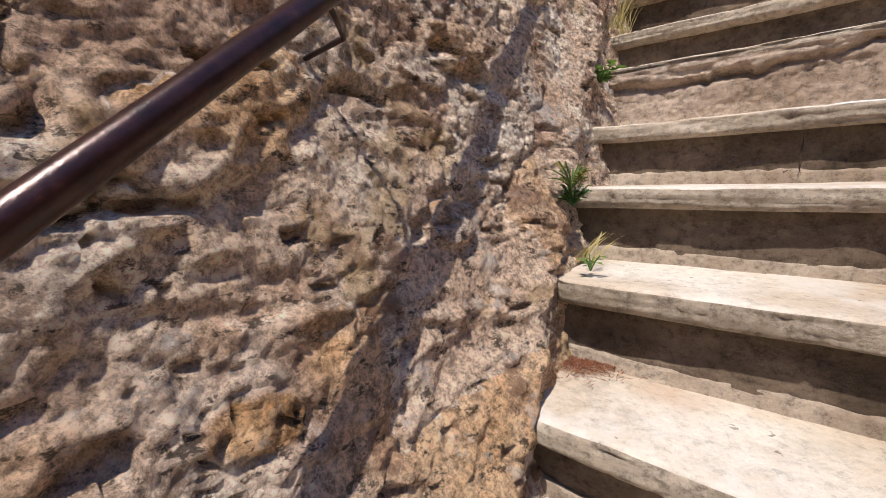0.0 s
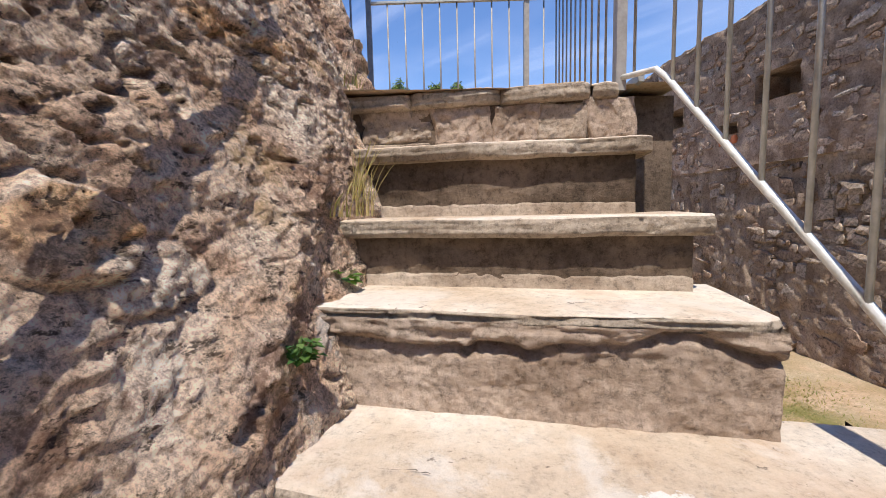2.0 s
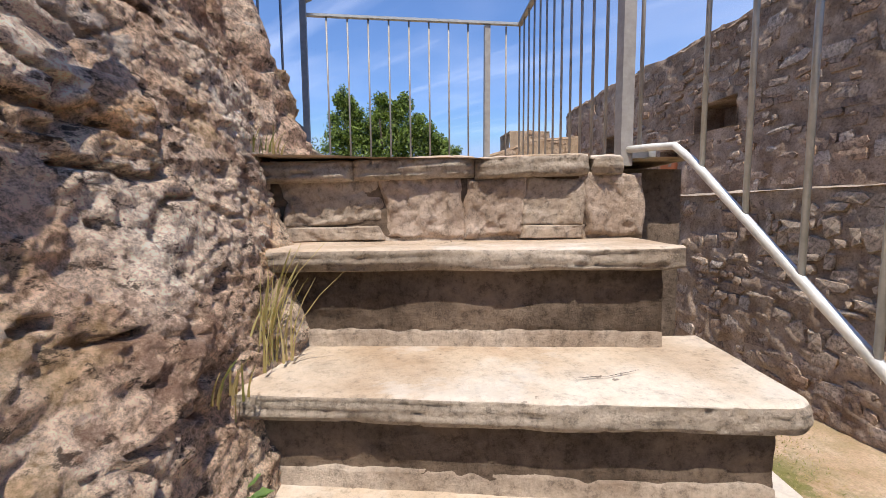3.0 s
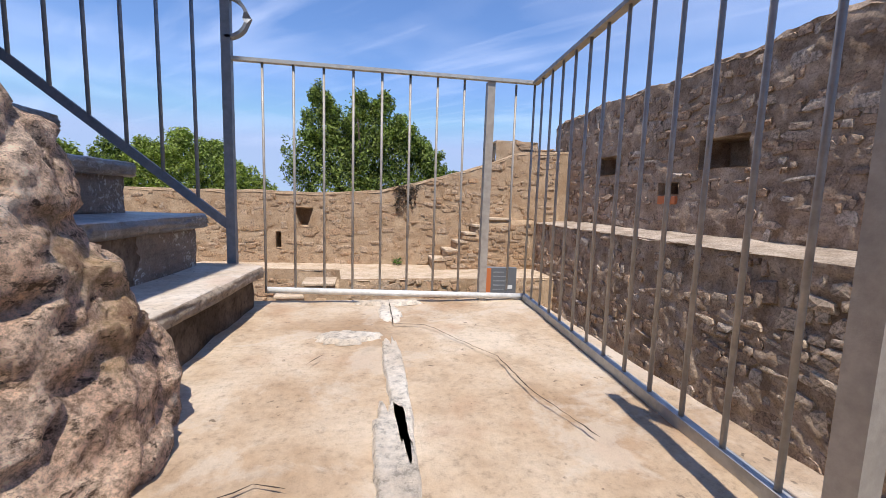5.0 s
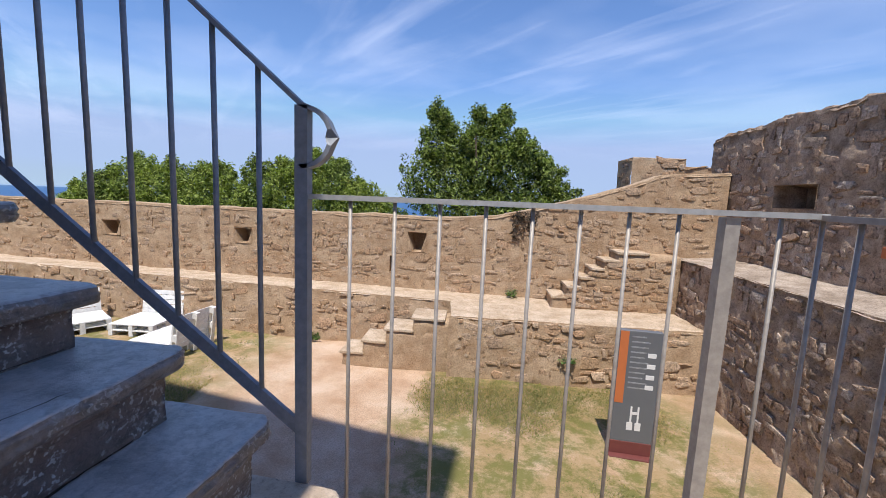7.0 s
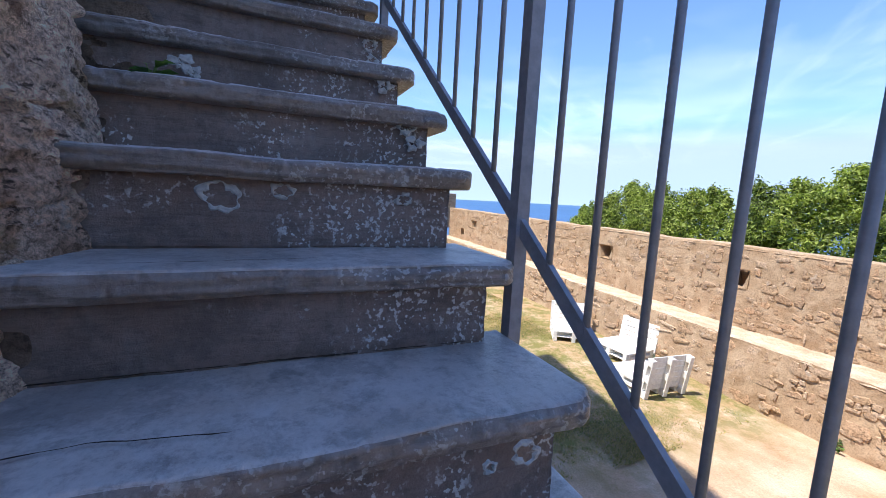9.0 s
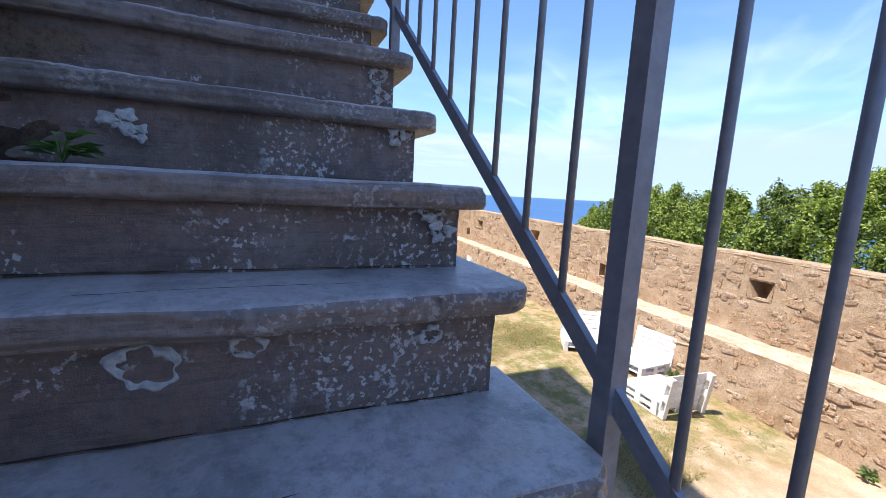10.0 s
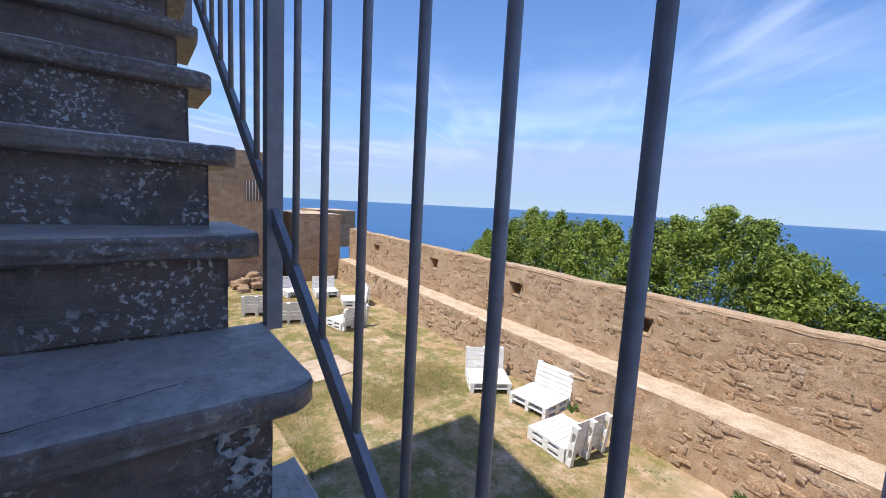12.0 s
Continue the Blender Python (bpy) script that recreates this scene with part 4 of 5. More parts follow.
def step_run(at, label, material, steps, y0, y1, base):
    run = empty("steps", at, label, "steps", "structure")
    for i, (xa, xb, z) in enumerate(steps):
        under(link("step", stone_block("step", xa + 0.03, xb, y0 + 0.03, y1, base, z - 0.05, FAR_MORTAR, 200 + i)), run)
        nx = steps[i + 1][0] + 0.06 if i + 1 < len(steps) else min(xb, xa + 0.7)
        under(link("tread", stone_block("tread", xa, nx, y0, y1, z - 0.06, z, material, 230 + i, 0.008)), run)
    return run


step_run((-2.4, 11.4, GZ), "short flight of pale worn stone steps to the platform", PAVE,
         [(-3.55, -1.2, -2.1), (-3.1, -1.2, -1.83), (-2.62, -1.2, -1.55), (-2.05, -1.2, -1.28)], 11.0, 11.75, GZ - 0.1)
run = step_run((2.2, 12.4, LEDGE_Z), "small stone stair climbing the parapet to the wall walk", PAVE,
               [(0.95, 3.7, -0.9), (1.28, 3.7, -0.66), (1.55, 3.7, -0.44), (1.79, 3.7, -0.22), (2.03, 3.7, -0.02), (2.32, 3.7, 0.17)], 12.15, 12.85, LEDGE_Z - 0.05)
stones("stones", [s for s in stone_shapes(1.0, 3.65, LEDGE_Z, 0.1, (0.22, 0.09), 18, (), lambda x: float(np.interp(x, (0.95, 2.4, 4), (-0.95, 0.1, 0.1))), 0.25, 0.4)],
       lambda u, v, out: (u, 12.165 - out, v), FAR_STONE, run)


# square stone pier behind the parapet's end
def box_place(x0, x1, y0, y1, side):
    return {"s": lambda u, v, out: (u, y0 - out, v), "w": lambda u, v, out: (x0 - out, u, v), "e": lambda u, v, out: (x1 + out, u, v)}[side]


def stone_tower(name, x0, x1, y0, y1, z0, z1, label, seed, size=(0.26, 0.12), sides="swe", holes=None):
    t = empty(name, ((x0 + x1) / 2, (y0 + y1) / 2, z0), label, "building", "structure")
    for side in sides:
        place = box_place(x0, x1, y0, y1, side)
        a, b = (x0, x1) if side == "s" else (y0, y1)
        hs = (holes or {}).get(side, [])
        v, f = face_sheet(a, b, z0, z1, 0.12, place, hs, seed, 0.03)
        if side == "w":
            f = [q[::-1] for q in f]
        under(link("mortar_face", mesh_from("mortar_face", v, f, FAR_MORTAR, True)), t)
        stones("stones", stone_shapes(a, b, z0, z1, size, seed, hs), place, FAR_STONE, t)
        for h in hs:
            bm = bmesh.new()
            recess(bm, place, *h, 0.4)
            under(part("window_opening", bm, FAR_MORTAR, None), t)
    bm = bmesh.new()
    add_box(bm, x0 + 0.01, x1 - 0.01, y0 + 0.01, y1, z1 - 0.06, z1 + 0.01)
    bevelled(bm, 0.02)
    under(part("cap", bm, PAVE, None), t)
    bm = bmesh.new()
    add_box(bm, x0 + 0.45, x1 - 0.45, y0 + 0.45, y1, z0, z1 - 0.08)
    under(part("core", bm, FAR_MORTAR, None), t)
    return t


stone_tower("gate_pier", 3.2, 4.55, 14.3, 15.4, -0.5, 2.46, "square weathered stone pier at the wall's corner", 31)
stone_tower("gate_pier", 4.56, 5.6, 14.5, 15.4, -0.5, 2.28, "lower stone pier beside the wall's corner", 32)
stone_tower("corner_bastion", -30.0, -26.0, 12.0, 14.7, GZ, 1.5, "brown stone corner bastion at the parapet's far end", 33, (0.5, 0.16), "se")
keep = stone_tower("gatehouse", -34.0, -26.3, 2.0, 11.0, GZ, 4.7, "tall stone gatehouse with a small barred window", 34, (0.6, 0.22), "se", {"e": [(9.4, 10.3, 2.1, 3.2)]})
for i in range(6):
    under(link("window_bar", tube_mesh("window_bar", [(-26.28, 9.47 + 0.15 * i, 2.1), (-26.28, 9.47 + 0.15 * i, 3.2)], 0.02, RAIL_WHITE, 6)), keep)
stone_tower("sea_turret", -33.0, -30.0, 14.8, 17.7, -1.0, 1.6, "low grey stone turret above the sea", 35, (0.5, 0.2), "se")


# ---- east wall: lower face, ledge and upper face ----
def low_place(u, v, out):
    return (EAST_LOW - out + 0.02 * (v - GZ), u, v)


def up_place(u, v, out):
    return (EAST_X - out, u, v)


E_HOLES = [(7.16, 8.08, 1.20, 1.68), (10.2, 11.2, 1.26, 1.68), (12.55, 12.95, 0.70, 1.08), (8.47, 8.98, 0.80, 1.02)]
east = empty("wall_east", (4.8, 8, GZ), "dark weathered rubble stone wall with square niches", "wall", "structure")


def east_top(y):
    return 2.88 + 0.03 * math.sin(y * 1.3) + 0.025 * math.sin(y * 4.1)


v, f = face_sheet(-6.0, 13.4, 0.0, 2.9, 0.06, up_place, E_HOLES, 12, 0.05, east_top)
under(link("upper_face", mesh_from("upper_face", v, f, WALL_MORTAR, True)), east)
v, f = face_sheet(-6.0, 13.9, GZ - 0.05, 0.06, 0.05, low_place, (), 13, 0.06)
under(link("lower_face", mesh_from("lower_face", v, f, WALL_MORTAR, True)), east)
for e in E_HOLES:
    bm = bmesh.new()
    recess(bm, up_place, *e, 0.55, 0.05, 0.02)
    under(part("niche", bm, WALL_MORTAR, None, "deep square niche"), east)
for i, (a, b, c) in enumerate(((8.5, 8.96, 0.62),)):
    under(link("brick", stone_block("brick", EAST_X - 0.03, EAST_X + 0.2, a, b, c, c + 0.16, SIGN_ORANGE, 260, 0.01), None, "orange brick patch in the wall"), east)
low = stone_shapes(0.0, 13.8, GZ, 0.0, (0.19, 0.14), 21, (), None, 0.25, 1.0)
near_stones = [s for s in low if 2.6 < s[0] < 5.6 and s[2] > -1.7][:300]
kept = {id(s) for s in near_stones}
stones("stones", [s for s in low if id(s) not in kept], low_place, WALL_STONE, east)
stones("stones", stone_shapes(0.0, 13.35, 0.12, 2.9, (0.2, 0.14), 22, E_HOLES + [(8.45, 9.0, 0.6, 0.82)], east_top, 0.25, 0.9), up_place, WALL_STONE, east)
nu, nv = 220, 14
u, v = np.meshgrid(np.linspace(-6, 14.2, nu), np.linspace(EAST_LOW + 0.01, EAST_X + 0.05, nv), indexing="ij")
p = np.stack([v.ravel(), u.ravel(), 0 * u.ravel()], 1)
p[:, 2] = 0.055 + 0.02 * fbm(p * 2, 4, 17) + 0.012 * fbm(p * 8, 3, 18) + 0.08 * np.clip((p[:, 0] - 3.8) / 1.0, 0, 1)
under(link("ledge", mesh_from("ledge", p, grid_faces(nu, nv)[:, ::-1], EAST_LEDGE, True)), east)
bm = bmesh.new()
rows = []
for y in np.arange(-6, 13.45, 0.12):
    z = east_top(y) + 0.035 * math.sin(y * 13) * math.sin(y * 5.7)
    rows.append([bm.verts.new((EAST_X - 0.02, y, z - 0.06)), bm.verts.new((EAST_X + 0.03 + 0.02 * math.sin(y * 9), y, z + 0.02)), bm.verts.new((EAST_X + 0.8, y, z + 0.03)), bm.verts.new((EAST_X + 0.8, y, -2.4))])
for a, b in zip(rows, rows[1:]):
    for i in range(3):
        bm.faces.new((a[i], a[i + 1], b[i + 1], b[i]))
bm.faces.new(rows[-1])
under(part("coping", bm, WALL_MORTAR, None), east)
# a low wall closes the court to the south
bm = bmesh.new()
add_box(bm, -1.3, 3.7, -7.2, -7.0, GZ, 1.5)
tagged(part("wall_south", bm, WALL_MORTAR, None), "plain rubble wall closing the court", "wall", kind="structure")

# ---- railings ----
def bar(name, a, b, r, material, parent, sides=8, square=False):
    return under(link(name, tube_mesh(name, [a, b], r, material, sides, square)), parent)


def lerp(a, b, t):
    return tuple(x + (y - x) * t for x, y in zip(a, b))


RY = 4.19
landing_rail = empty("railing", (-0.6, RY, 0.0), "grey steel balustrade round the landing", "railing", group="stair railings")
bar("top_rail", (-1.34, RY, 1.165), (0.15, RY - 0.02, 1.172), (0.015, 0.008), STEEL, landing_rail, square=True)
bar("bottom_rail", (-1.20, RY, 0.075), (0.14, RY - 0.02, 0.03), 0.016, RAIL_WHITE, landing_rail, 10)
bar("post", (-0.095, RY, -0.03), (-0.09, RY, 1.158), (0.02, 0.02), RAIL_BROWN, landing_rail, square=True)
for k in list(range(1, 9)) + [10]:
    x = -1.345 + 0.1395 * k
    bar("baluster", (x, RY, 0.06), (x, RY, 1.16), 0.0062, RAIL_BROWN, landing_rail)
a0, a1 = (0.145, RY - 0.02, 0.0), (-0.005, 2.42, 0.0)
bar("top_rail", lerp(a0, a1, 0)[:2] + (1.168,), a1[:2] + (1.16,), (0.016, 0.008), RAIL_BROWN, landing_rail, square=True)
bar("bottom_rail", a0[:2] + (0.03,), a1[:2] + (0.02,), (0.012, 0.016), STEEL, landing_rail, square=True)
for k in range(14):
    q = lerp(a0, a1, k / 13.6)
    bar("baluster", q[:2] + (0.03,), q[:2] + (1.165,), 0.0064, RAIL_BROWN, landing_rail)

low_rail = empty("railing", (0.0, 1.6, -0.6), "pale steel stair balustrade with a bright sloping rail", "railing", group="stair railings")
bar("post", (-0.072, 2.47, -0.02), (-0.072, 2.47, 1.25), (0.02, 0.02), RAIL_BROWN, low_rail, square=True)
SL = 0.89
under(link("bottom_rail", tube_mesh("bottom_rail", [(-0.07, 2.46, 0.03), (-0.02, 2.40, 0.03), (0.01, 2.34, 0.025), (0.02, 2.28, -0.025), (0.03, 0.6, 0.03 - SL * 1.74)], 0.0115, RAIL_WHITE, 12)), low_rail)
under(link("top_rail", tube_mesh("top_rail", [(-0.07, 2.46, 1.16), (0.01, 2.34, 1.15), (0.02, 2.28, 1.10), (0.03, 0.6, 1.13 - SL * 1.74)], (0.02, 0.012), RAIL_BROWN, square=True)), low_rail)
for k in range(12):
    y = 2.245 - 0.143 * k
    z = 0.03 - SL * (2.34 - y)
    bar("baluster", (0.022, y, z), (0.022, y, z + 1.1), 0.0068, STEEL, low_rail)
bar("post", (0.03, 0.62, -2.0), (0.03, 0.62, -0.35), (0.02, 0.02), RAIL_BROWN, low_rail, square=True)

high_rail = empty("railing", (-3.2, RY, 1.5), "dark grey steel stair balustrade with a curled end", "railing", group="stair railings")


def diag(x):
    return 1.43 - (0.812 if x > -2.644 else 0.8) * (x + 2.644)


for x, base in ((-1.356, 0.2), (-2.644, 1.06), (-4.062, 2.25), (-5.46, 3.4)):
    bar("post", (x, RY, base), (x, RY, 1.44 + 0.86 * (-1.36 - x)), (0.02, 0.02), GREY_IRON, high_rail, square=True)
for a, b in ((-1.37, -2.644), (-2.644, -6.2)):
    bar("bottom_rail", (a, RY, diag(a)), (b, RY, diag(b)), (0.008, 0.02), GREY_IRON, high_rail, square=True)


def rail_top(x):
    return 1.44 + 0.86 * (-1.36 - x)


top = [(-6.2, RY, rail_top(-6.2)), (-1.36, RY, rail_top(-1.36))]
cx, cz = -1.36, 1.345
for i in range(1, 12):
    a = math.radians(75 - 165 * i / 11)
    top.append((cx + 0.095 * math.cos(a), RY, cz + 0.09 * math.sin(a)))
top.append((-1.36, RY, cz - 0.11))
under(link("top_rail", tube_mesh("top_rail", top, (0.02, 0.007), GREY_IRON, square=True)), high_rail)
bars = [-1.356 - 1.288 * k / 9 for k in range(1, 9)]
bars += [-2.795, -2.941, -3.098, -3.253, -3.412, -3.571, -3.73, -3.89]
bars += [-4.213 - 0.1555 * k for k in range(8)]
for x in bars:
    bar("baluster", (x, RY, diag(x)), (x, RY, rail_top(x)), 0.0085, GREY_IRON, high_rail)

handrail = empty("handrail", (-1.27, 0.0, -1.1), "rusty dark iron handrail fixed along the tower wall", "handrail")
d0, d1 = Vector((-1.33, -0.067, -1.196)), Vector((-1.33, 0.245, -0.952))
dv = (d1 - d0).normalized()
under(link("rail", tube_mesh("rail", [d0 - dv * 1.6, d0 - dv * 0.5, d0 + dv * 0.2, d0 + dv * 0.75, d0 + dv * 1.6, d0 + dv * 2.6], 0.0165, RUST, 20)), handrail)
for k in (-1.0, 0.42, 1.9):
    q = d0 + dv * k
    under(link("bracket", tube_mesh("bracket", [q, q + Vector((-0.015, 0.035, -0.008)), q + Vector((-0.04, 0.085, -0.02)), q + Vector((-0.2, 0.13, -0.03))], 0.0045, RUST, 8)), handrail)

# ---- information totem in the court ----
sign = empty("information_sign", (1.57, 8.72, GZ), "grey metal information totem with an orange band", "sign")
turn = pose(1.57, 8.72, GZ, 0, 0, -6)


def sign_box(name, x0, x1, z0, z1, y0, y1, mat, label="", parent=None):
    bm = bmesh.new()
    add_box(bm, x0, x1, y0, y1, z0, z1)
    bevelled(bm, 0.004, 1)
    bmesh.ops.transform(bm, matrix=turn, verts=bm.verts[:])
    return under(part(name, bm, mat, None, label), parent or sign)


sign_box("foot", -0.285, 0.285, 0.03, 0.22, -0.055, 0.055, SIGN_RED, "dark red metal foot")
sign_box("base_plate", -0.30, 0.27, 0.0, 0.03, -0.16, 0.10, SIGN_RED)
sign_box("panel", -0.285, 0.285, 0.22, 1.87, -0.05, 0.05, SIGN_GREY)
sign_box("orange_band", -0.275, -0.16, 0.80, 1.86, -0.054, -0.05, SIGN_ORANGE, "orange vertical band")
for i, z in enumerate((1.50, 1.34, 1.18, 1.03)):
    sign_box("small_print", 0.11, 0.22, z, z + 0.065, -0.054, -0.05, SIGN_WHITE)
for i in range(11):
    z = 1.78 - 0.075 * i
    sign_box("text_line", -0.12, 0.07 + 0.02 * ((i * 7) % 4), z, z + 0.018, -0.0535, -0.05, make_plain("print_grey", (0.30, 0.31, 0.33), 0.6) if i == 0 else bpy.data.materials["print_grey"])
sign_box("emblem", -0.045, -0.02, 0.52, 0.76, -0.054, -0.05, SIGN_WHITE, "white tower emblem")
sign_box("emblem", 0.05, 0.075, 0.52, 0.76, -0.054, -0.05, SIGN_WHITE)
sign_box("emblem", -0.02, 0.05, 0.64, 0.68, -0.054, -0.05, SIGN_WHITE)
sign_box("emblem", -0.08, 0.0, 0.40, 0.52, -0.054, -0.05, SIGN_WHITE)
sign_box("emblem", 0.03, 0.11, 0.40, 0.52, -0.054, -0.05, SIGN_WHITE)


# ---- pallet sofas ----
def pallet_sofa(at, rz, label, w=1.1, d=1.0):
    sofa = empty("pallet_sofa", at, label, "sofa", group="pallet seats in the court")
    sofa.rotation_euler = (0, 0, radians(rz))
    for z in (0.0, 0.145):
        for i in range(7):
            y = -d / 2 + d * (i + 0.5) / 7
            bm = bmesh.new()
            add_box(bm, -w / 2, w / 2, y - d / 7 * 0.46, y + d / 7 * 0.46, z + 0.122, z + 0.143)
            part("deck_board", bm, PALLET, sofa)
        for x in (-w / 2 + 0.05, 0.0, w / 2 - 0.05):
            bm = bmesh.new()
            add_box(bm, x - 0.05, x + 0.05, -d / 2, d / 2, z, z + 0.02)
            add_box(bm, x - 0.05, x + 0.05, -d / 2, d / 2, z + 0.10, z + 0.121)
            for y in (-d / 2 + 0.07, 0.0, d / 2 - 0.07):
                add_box(bm, x - 0.05, x + 0.05, y - 0.07, y + 0.07, z + 0.02, z + 0.10)
            part("runner", bm, PALLET, sofa)
    lean = pose(0, d / 2 + 0.015, 0.0, -8, 0, 0)
    for i in range(6):
        z = 0.20 + 0.125 * i
        bm = bmesh.new()
        add_box(bm, -w / 2, w / 2, 0.0, 0.021, z - 0.055, z + 0.055, lean)
        part("back_board", bm, PALLET, sofa)
    for x in (-w / 2 + 0.05, 0.0, w / 2 - 0.05):
        bm = bmesh.new()
        add_box(bm, x - 0.05, x + 0.05, 0.022, 0.042, 0.02, 0.88, lean)
        add_box(bm, x - 0.05, x + 0.05, 0.122, 0.142, 0.02, 0.88, lean)
        for z in (0.09, 0.45, 0.81):
            add_box(bm, x - 0.05, x + 0.05, 0.042, 0.122, z - 0.07, z + 0.07, lean)
        part("back_post", bm, PALLET, sofa)
    return sofa


first = pallet_sofa((-8.88, 12.15, GZ + 0.01), 2, "white painted pallet sofa before the retaining wall")
for x, y, r in ((-7.55, 11.25, -96), (-10.4, 11.85, 55), (-22.9, 10.9, 92), (-22.2, 12.2, 78), (-20.1, 12.6, -20), (-17.3, 10.9, -80), (-20.6, 8.6, -115), (-19.0, 9.3, -112)):
    copy_thing(first, pose(x, y, GZ + 0.01, 0, 0, r))
me = stone_block("concrete_slab", -0.7, 0.7, -0.7, 0.7, 0.0, 0.06, PAVE, 300, 0.01)
slab_ob = tagged(link("concrete_slab", me), "square concrete slab lying in the grass", "slab")
slab_ob.matrix_world = pose(-13.8, 8.65, GZ - 0.01, 0, 0, 4)
rng = np.random.default_rng(5)
rubble = empty("rubble_heap", (-25.6, 9.9, GZ), "heap of fallen stones below the gatehouse", "rubble", kind="stuff")
for i in range(40):
    x, y = -25.4 + rng.normal(0, 0.45), 9.9 + rng.normal(0, 0.8)
    r = rng.uniform(0.12, 0.3)
    z = GZ + max(0, 0.9 - abs(y - 9.9) * 0.6 - abs(x + 25.6) * 0.5) * rng.uniform(0.2, 1)
    under(link("stone", stone_block("stone", x - r, x + r, y - r, y + r, z - 0.05, z + r, FAR_STONE, 310 + i, 0.05)), rubble)


# ---- plants ----
def leaf_cloud(blobs, count, size, seed, flat=0.0, shell=0.55):
    """Many small folded leaves in lumpy blobs (x, y, z, rx, ry, rz), denser towards their outside."""
    rng = np.random.default_rng(seed)
    vol = np.array([b[3] * b[4] + b[4] * b[5] + b[3] * b[5] for b in blobs])
    pick = rng.choice(len(blobs), count, p=vol / vol.sum())
    B = np.array(blobs)[pick]
    d = rng.normal(size=(count, 3))
    d /= np.linalg.norm(d, axis=1)[:, None]
    r = shell + (1 - shell) * rng.random(count) ** 0.6
    lump = 1 + 0.28 * fbm(d * 2.1 + B[:, :3], 3, seed) + 0.18 * vnoise(d * 6 + B[:, :3], seed + 5)
    c = B[:, :3] + d * B[:, 3:6] * (r * lump)[:, None]
    out = d + rng.normal(size=(count, 3)) * 0.75 + np.array([0, 0, 0.35])
    out /= np.linalg.norm(out, axis=1)[:, None]
    t = np.cross(out, rng.normal(size=(count, 3)))
    t /= np.linalg.norm(t, axis=1)[:, None]
    w = np.cross(out, t)
    s = size * rng.uniform(0.6, 1.4, count)[:, None]
    v = np.stack([c - t * s, c + w * s * 0.42 + out * s * 0.12, c + t * s, c - w * s * 0.42 + out * s * 0.12], 1).reshape(-1, 3)
    k = np.arange(count) * 4
    f = np.concatenate([np.stack([k, k + 1, k + 2], 1), np.stack([k, k + 2, k + 3], 1)])
    return v, f


def tree(name, at, label, limbs, blobs, count, size, leaf, seed, r0=0.12):
    t = empty(name, at, label, "tree" if name == "tree" else "bush")
    bm_v, bm_f = [], []
    for pts, rad in limbs:
        me = tube_mesh("tmp", pts, rad, BARK, 7)
        vs = [q.co.copy() for q in me.vertices]
        n = len(pts)
        for i in range(n):
            mid = Vector(pts[i])
            for k in range(7):
                q = vs[i * 7 + k]
                vs[i * 7 + k] = mid + (q - mid) * (1 - 0.7 * i / max(1, n - 1))
        off = len(bm_v)
        bm_v += vs
        bm_f += [tuple(off + j for j in p.vertices) for p in me.polygons]
        bpy.data.meshes.remove(me)
    under(link("trunk", mesh_from("trunk", bm_v, bm_f, BARK, True)), t)
    rng = np.random.default_rng(seed + 500)
    sprigs = []
    for b in blobs:
        for _ in range(9):
            d = rng.normal(size=3) * (1, 1, 0.9) + (0, -0.3, 0.5)
            d /= np.linalg.norm(d)
            s = rng.uniform(0.10, 0.24)
            sprigs.append((b[0] + d[0] * b[3] * 1.02, b[1] + d[1] * b[4] * 1.02, b[2] + d[2] * b[5] * 1.05, s, s, s * rng.uniform(0.8, 1.8)))
    v, f = leaf_cloud(blobs, int(count * 0.55), size, seed, shell=0.35)
    v2, f2 = leaf_cloud(sprigs, int(count * 0.45), size * 0.9, seed + 1, shell=0.2)
    v, f = np.vstack([v, v2]), np.vstack([f, f2 + len(v)])
    under(link("crown", mesh_from("crown", v, f, leaf)), t)
    return t


TZ = GZ - 0.3
limbs = [([(-0.6, 17.2, TZ), (-0.7, 17.2, 0.0), (-0.5, 17.2, 1.5), (-0.3, 17.2, 3.0)], 0.16), ([(-0.7, 17.2, -0.2), (-1.8, 17.1, 1.2), (-2.3, 17.1, 3.2)], 0.10),
         ([(-0.6, 17.2, 0.2), (0.6, 17.3, 1.3), (1.5, 17.3, 2.2)], 0.09), ([(-0.6, 17.2, 0.6), (-0.9, 16.6, 2.0), (-1.0, 16.4, 3.2)], 0.07)]
blobs = [(-1.35, 17.1, 2.7, 0.65, 0.6, 0.8), (0.55, 17.1, 2.8, 0.7, 0.7, 0.65), (1.5, 17.2, 2.0, 0.5, 0.5, 0.5), (-2.35, 17.1, 2.9, 0.62, 0.6, 1.0), (-2.75, 17.0, 1.7, 0.8, 0.8, 0.95), (-1.7, 17.0, 2.0, 0.8, 0.8, 1.0), (-0.9, 17.1, 2.3, 0.9, 0.9, 1.2), (-0.35, 17.2, 3.05, 0.85, 0.8, 0.85),
         (0.25, 17.0, 2.2, 0.9, 0.9, 1.0), (0.95, 17.2, 2.45, 0.6, 0.6, 0.6), (1.25, 17.2, 1.5, 0.75, 0.7, 0.7), (2.05, 17.1, 1.45, 0.55, 0.5, 0.35), (-1.5, 16.8, 1.0, 1.5, 0.8, 0.7), (0.2, 16.9, 1.0, 1.3, 0.8, 0.6),
         (-2.3, 17.1, 3.75, 0.28, 0.3, 0.45), (-0.9, 17.1, 3.7, 0.22, 0.25, 0.5), (-0.2, 17.1, 3.8, 0.35, 0.3, 0.3), (-1.9, 17.1, 3.3, 0.3, 0.3, 0.5)]
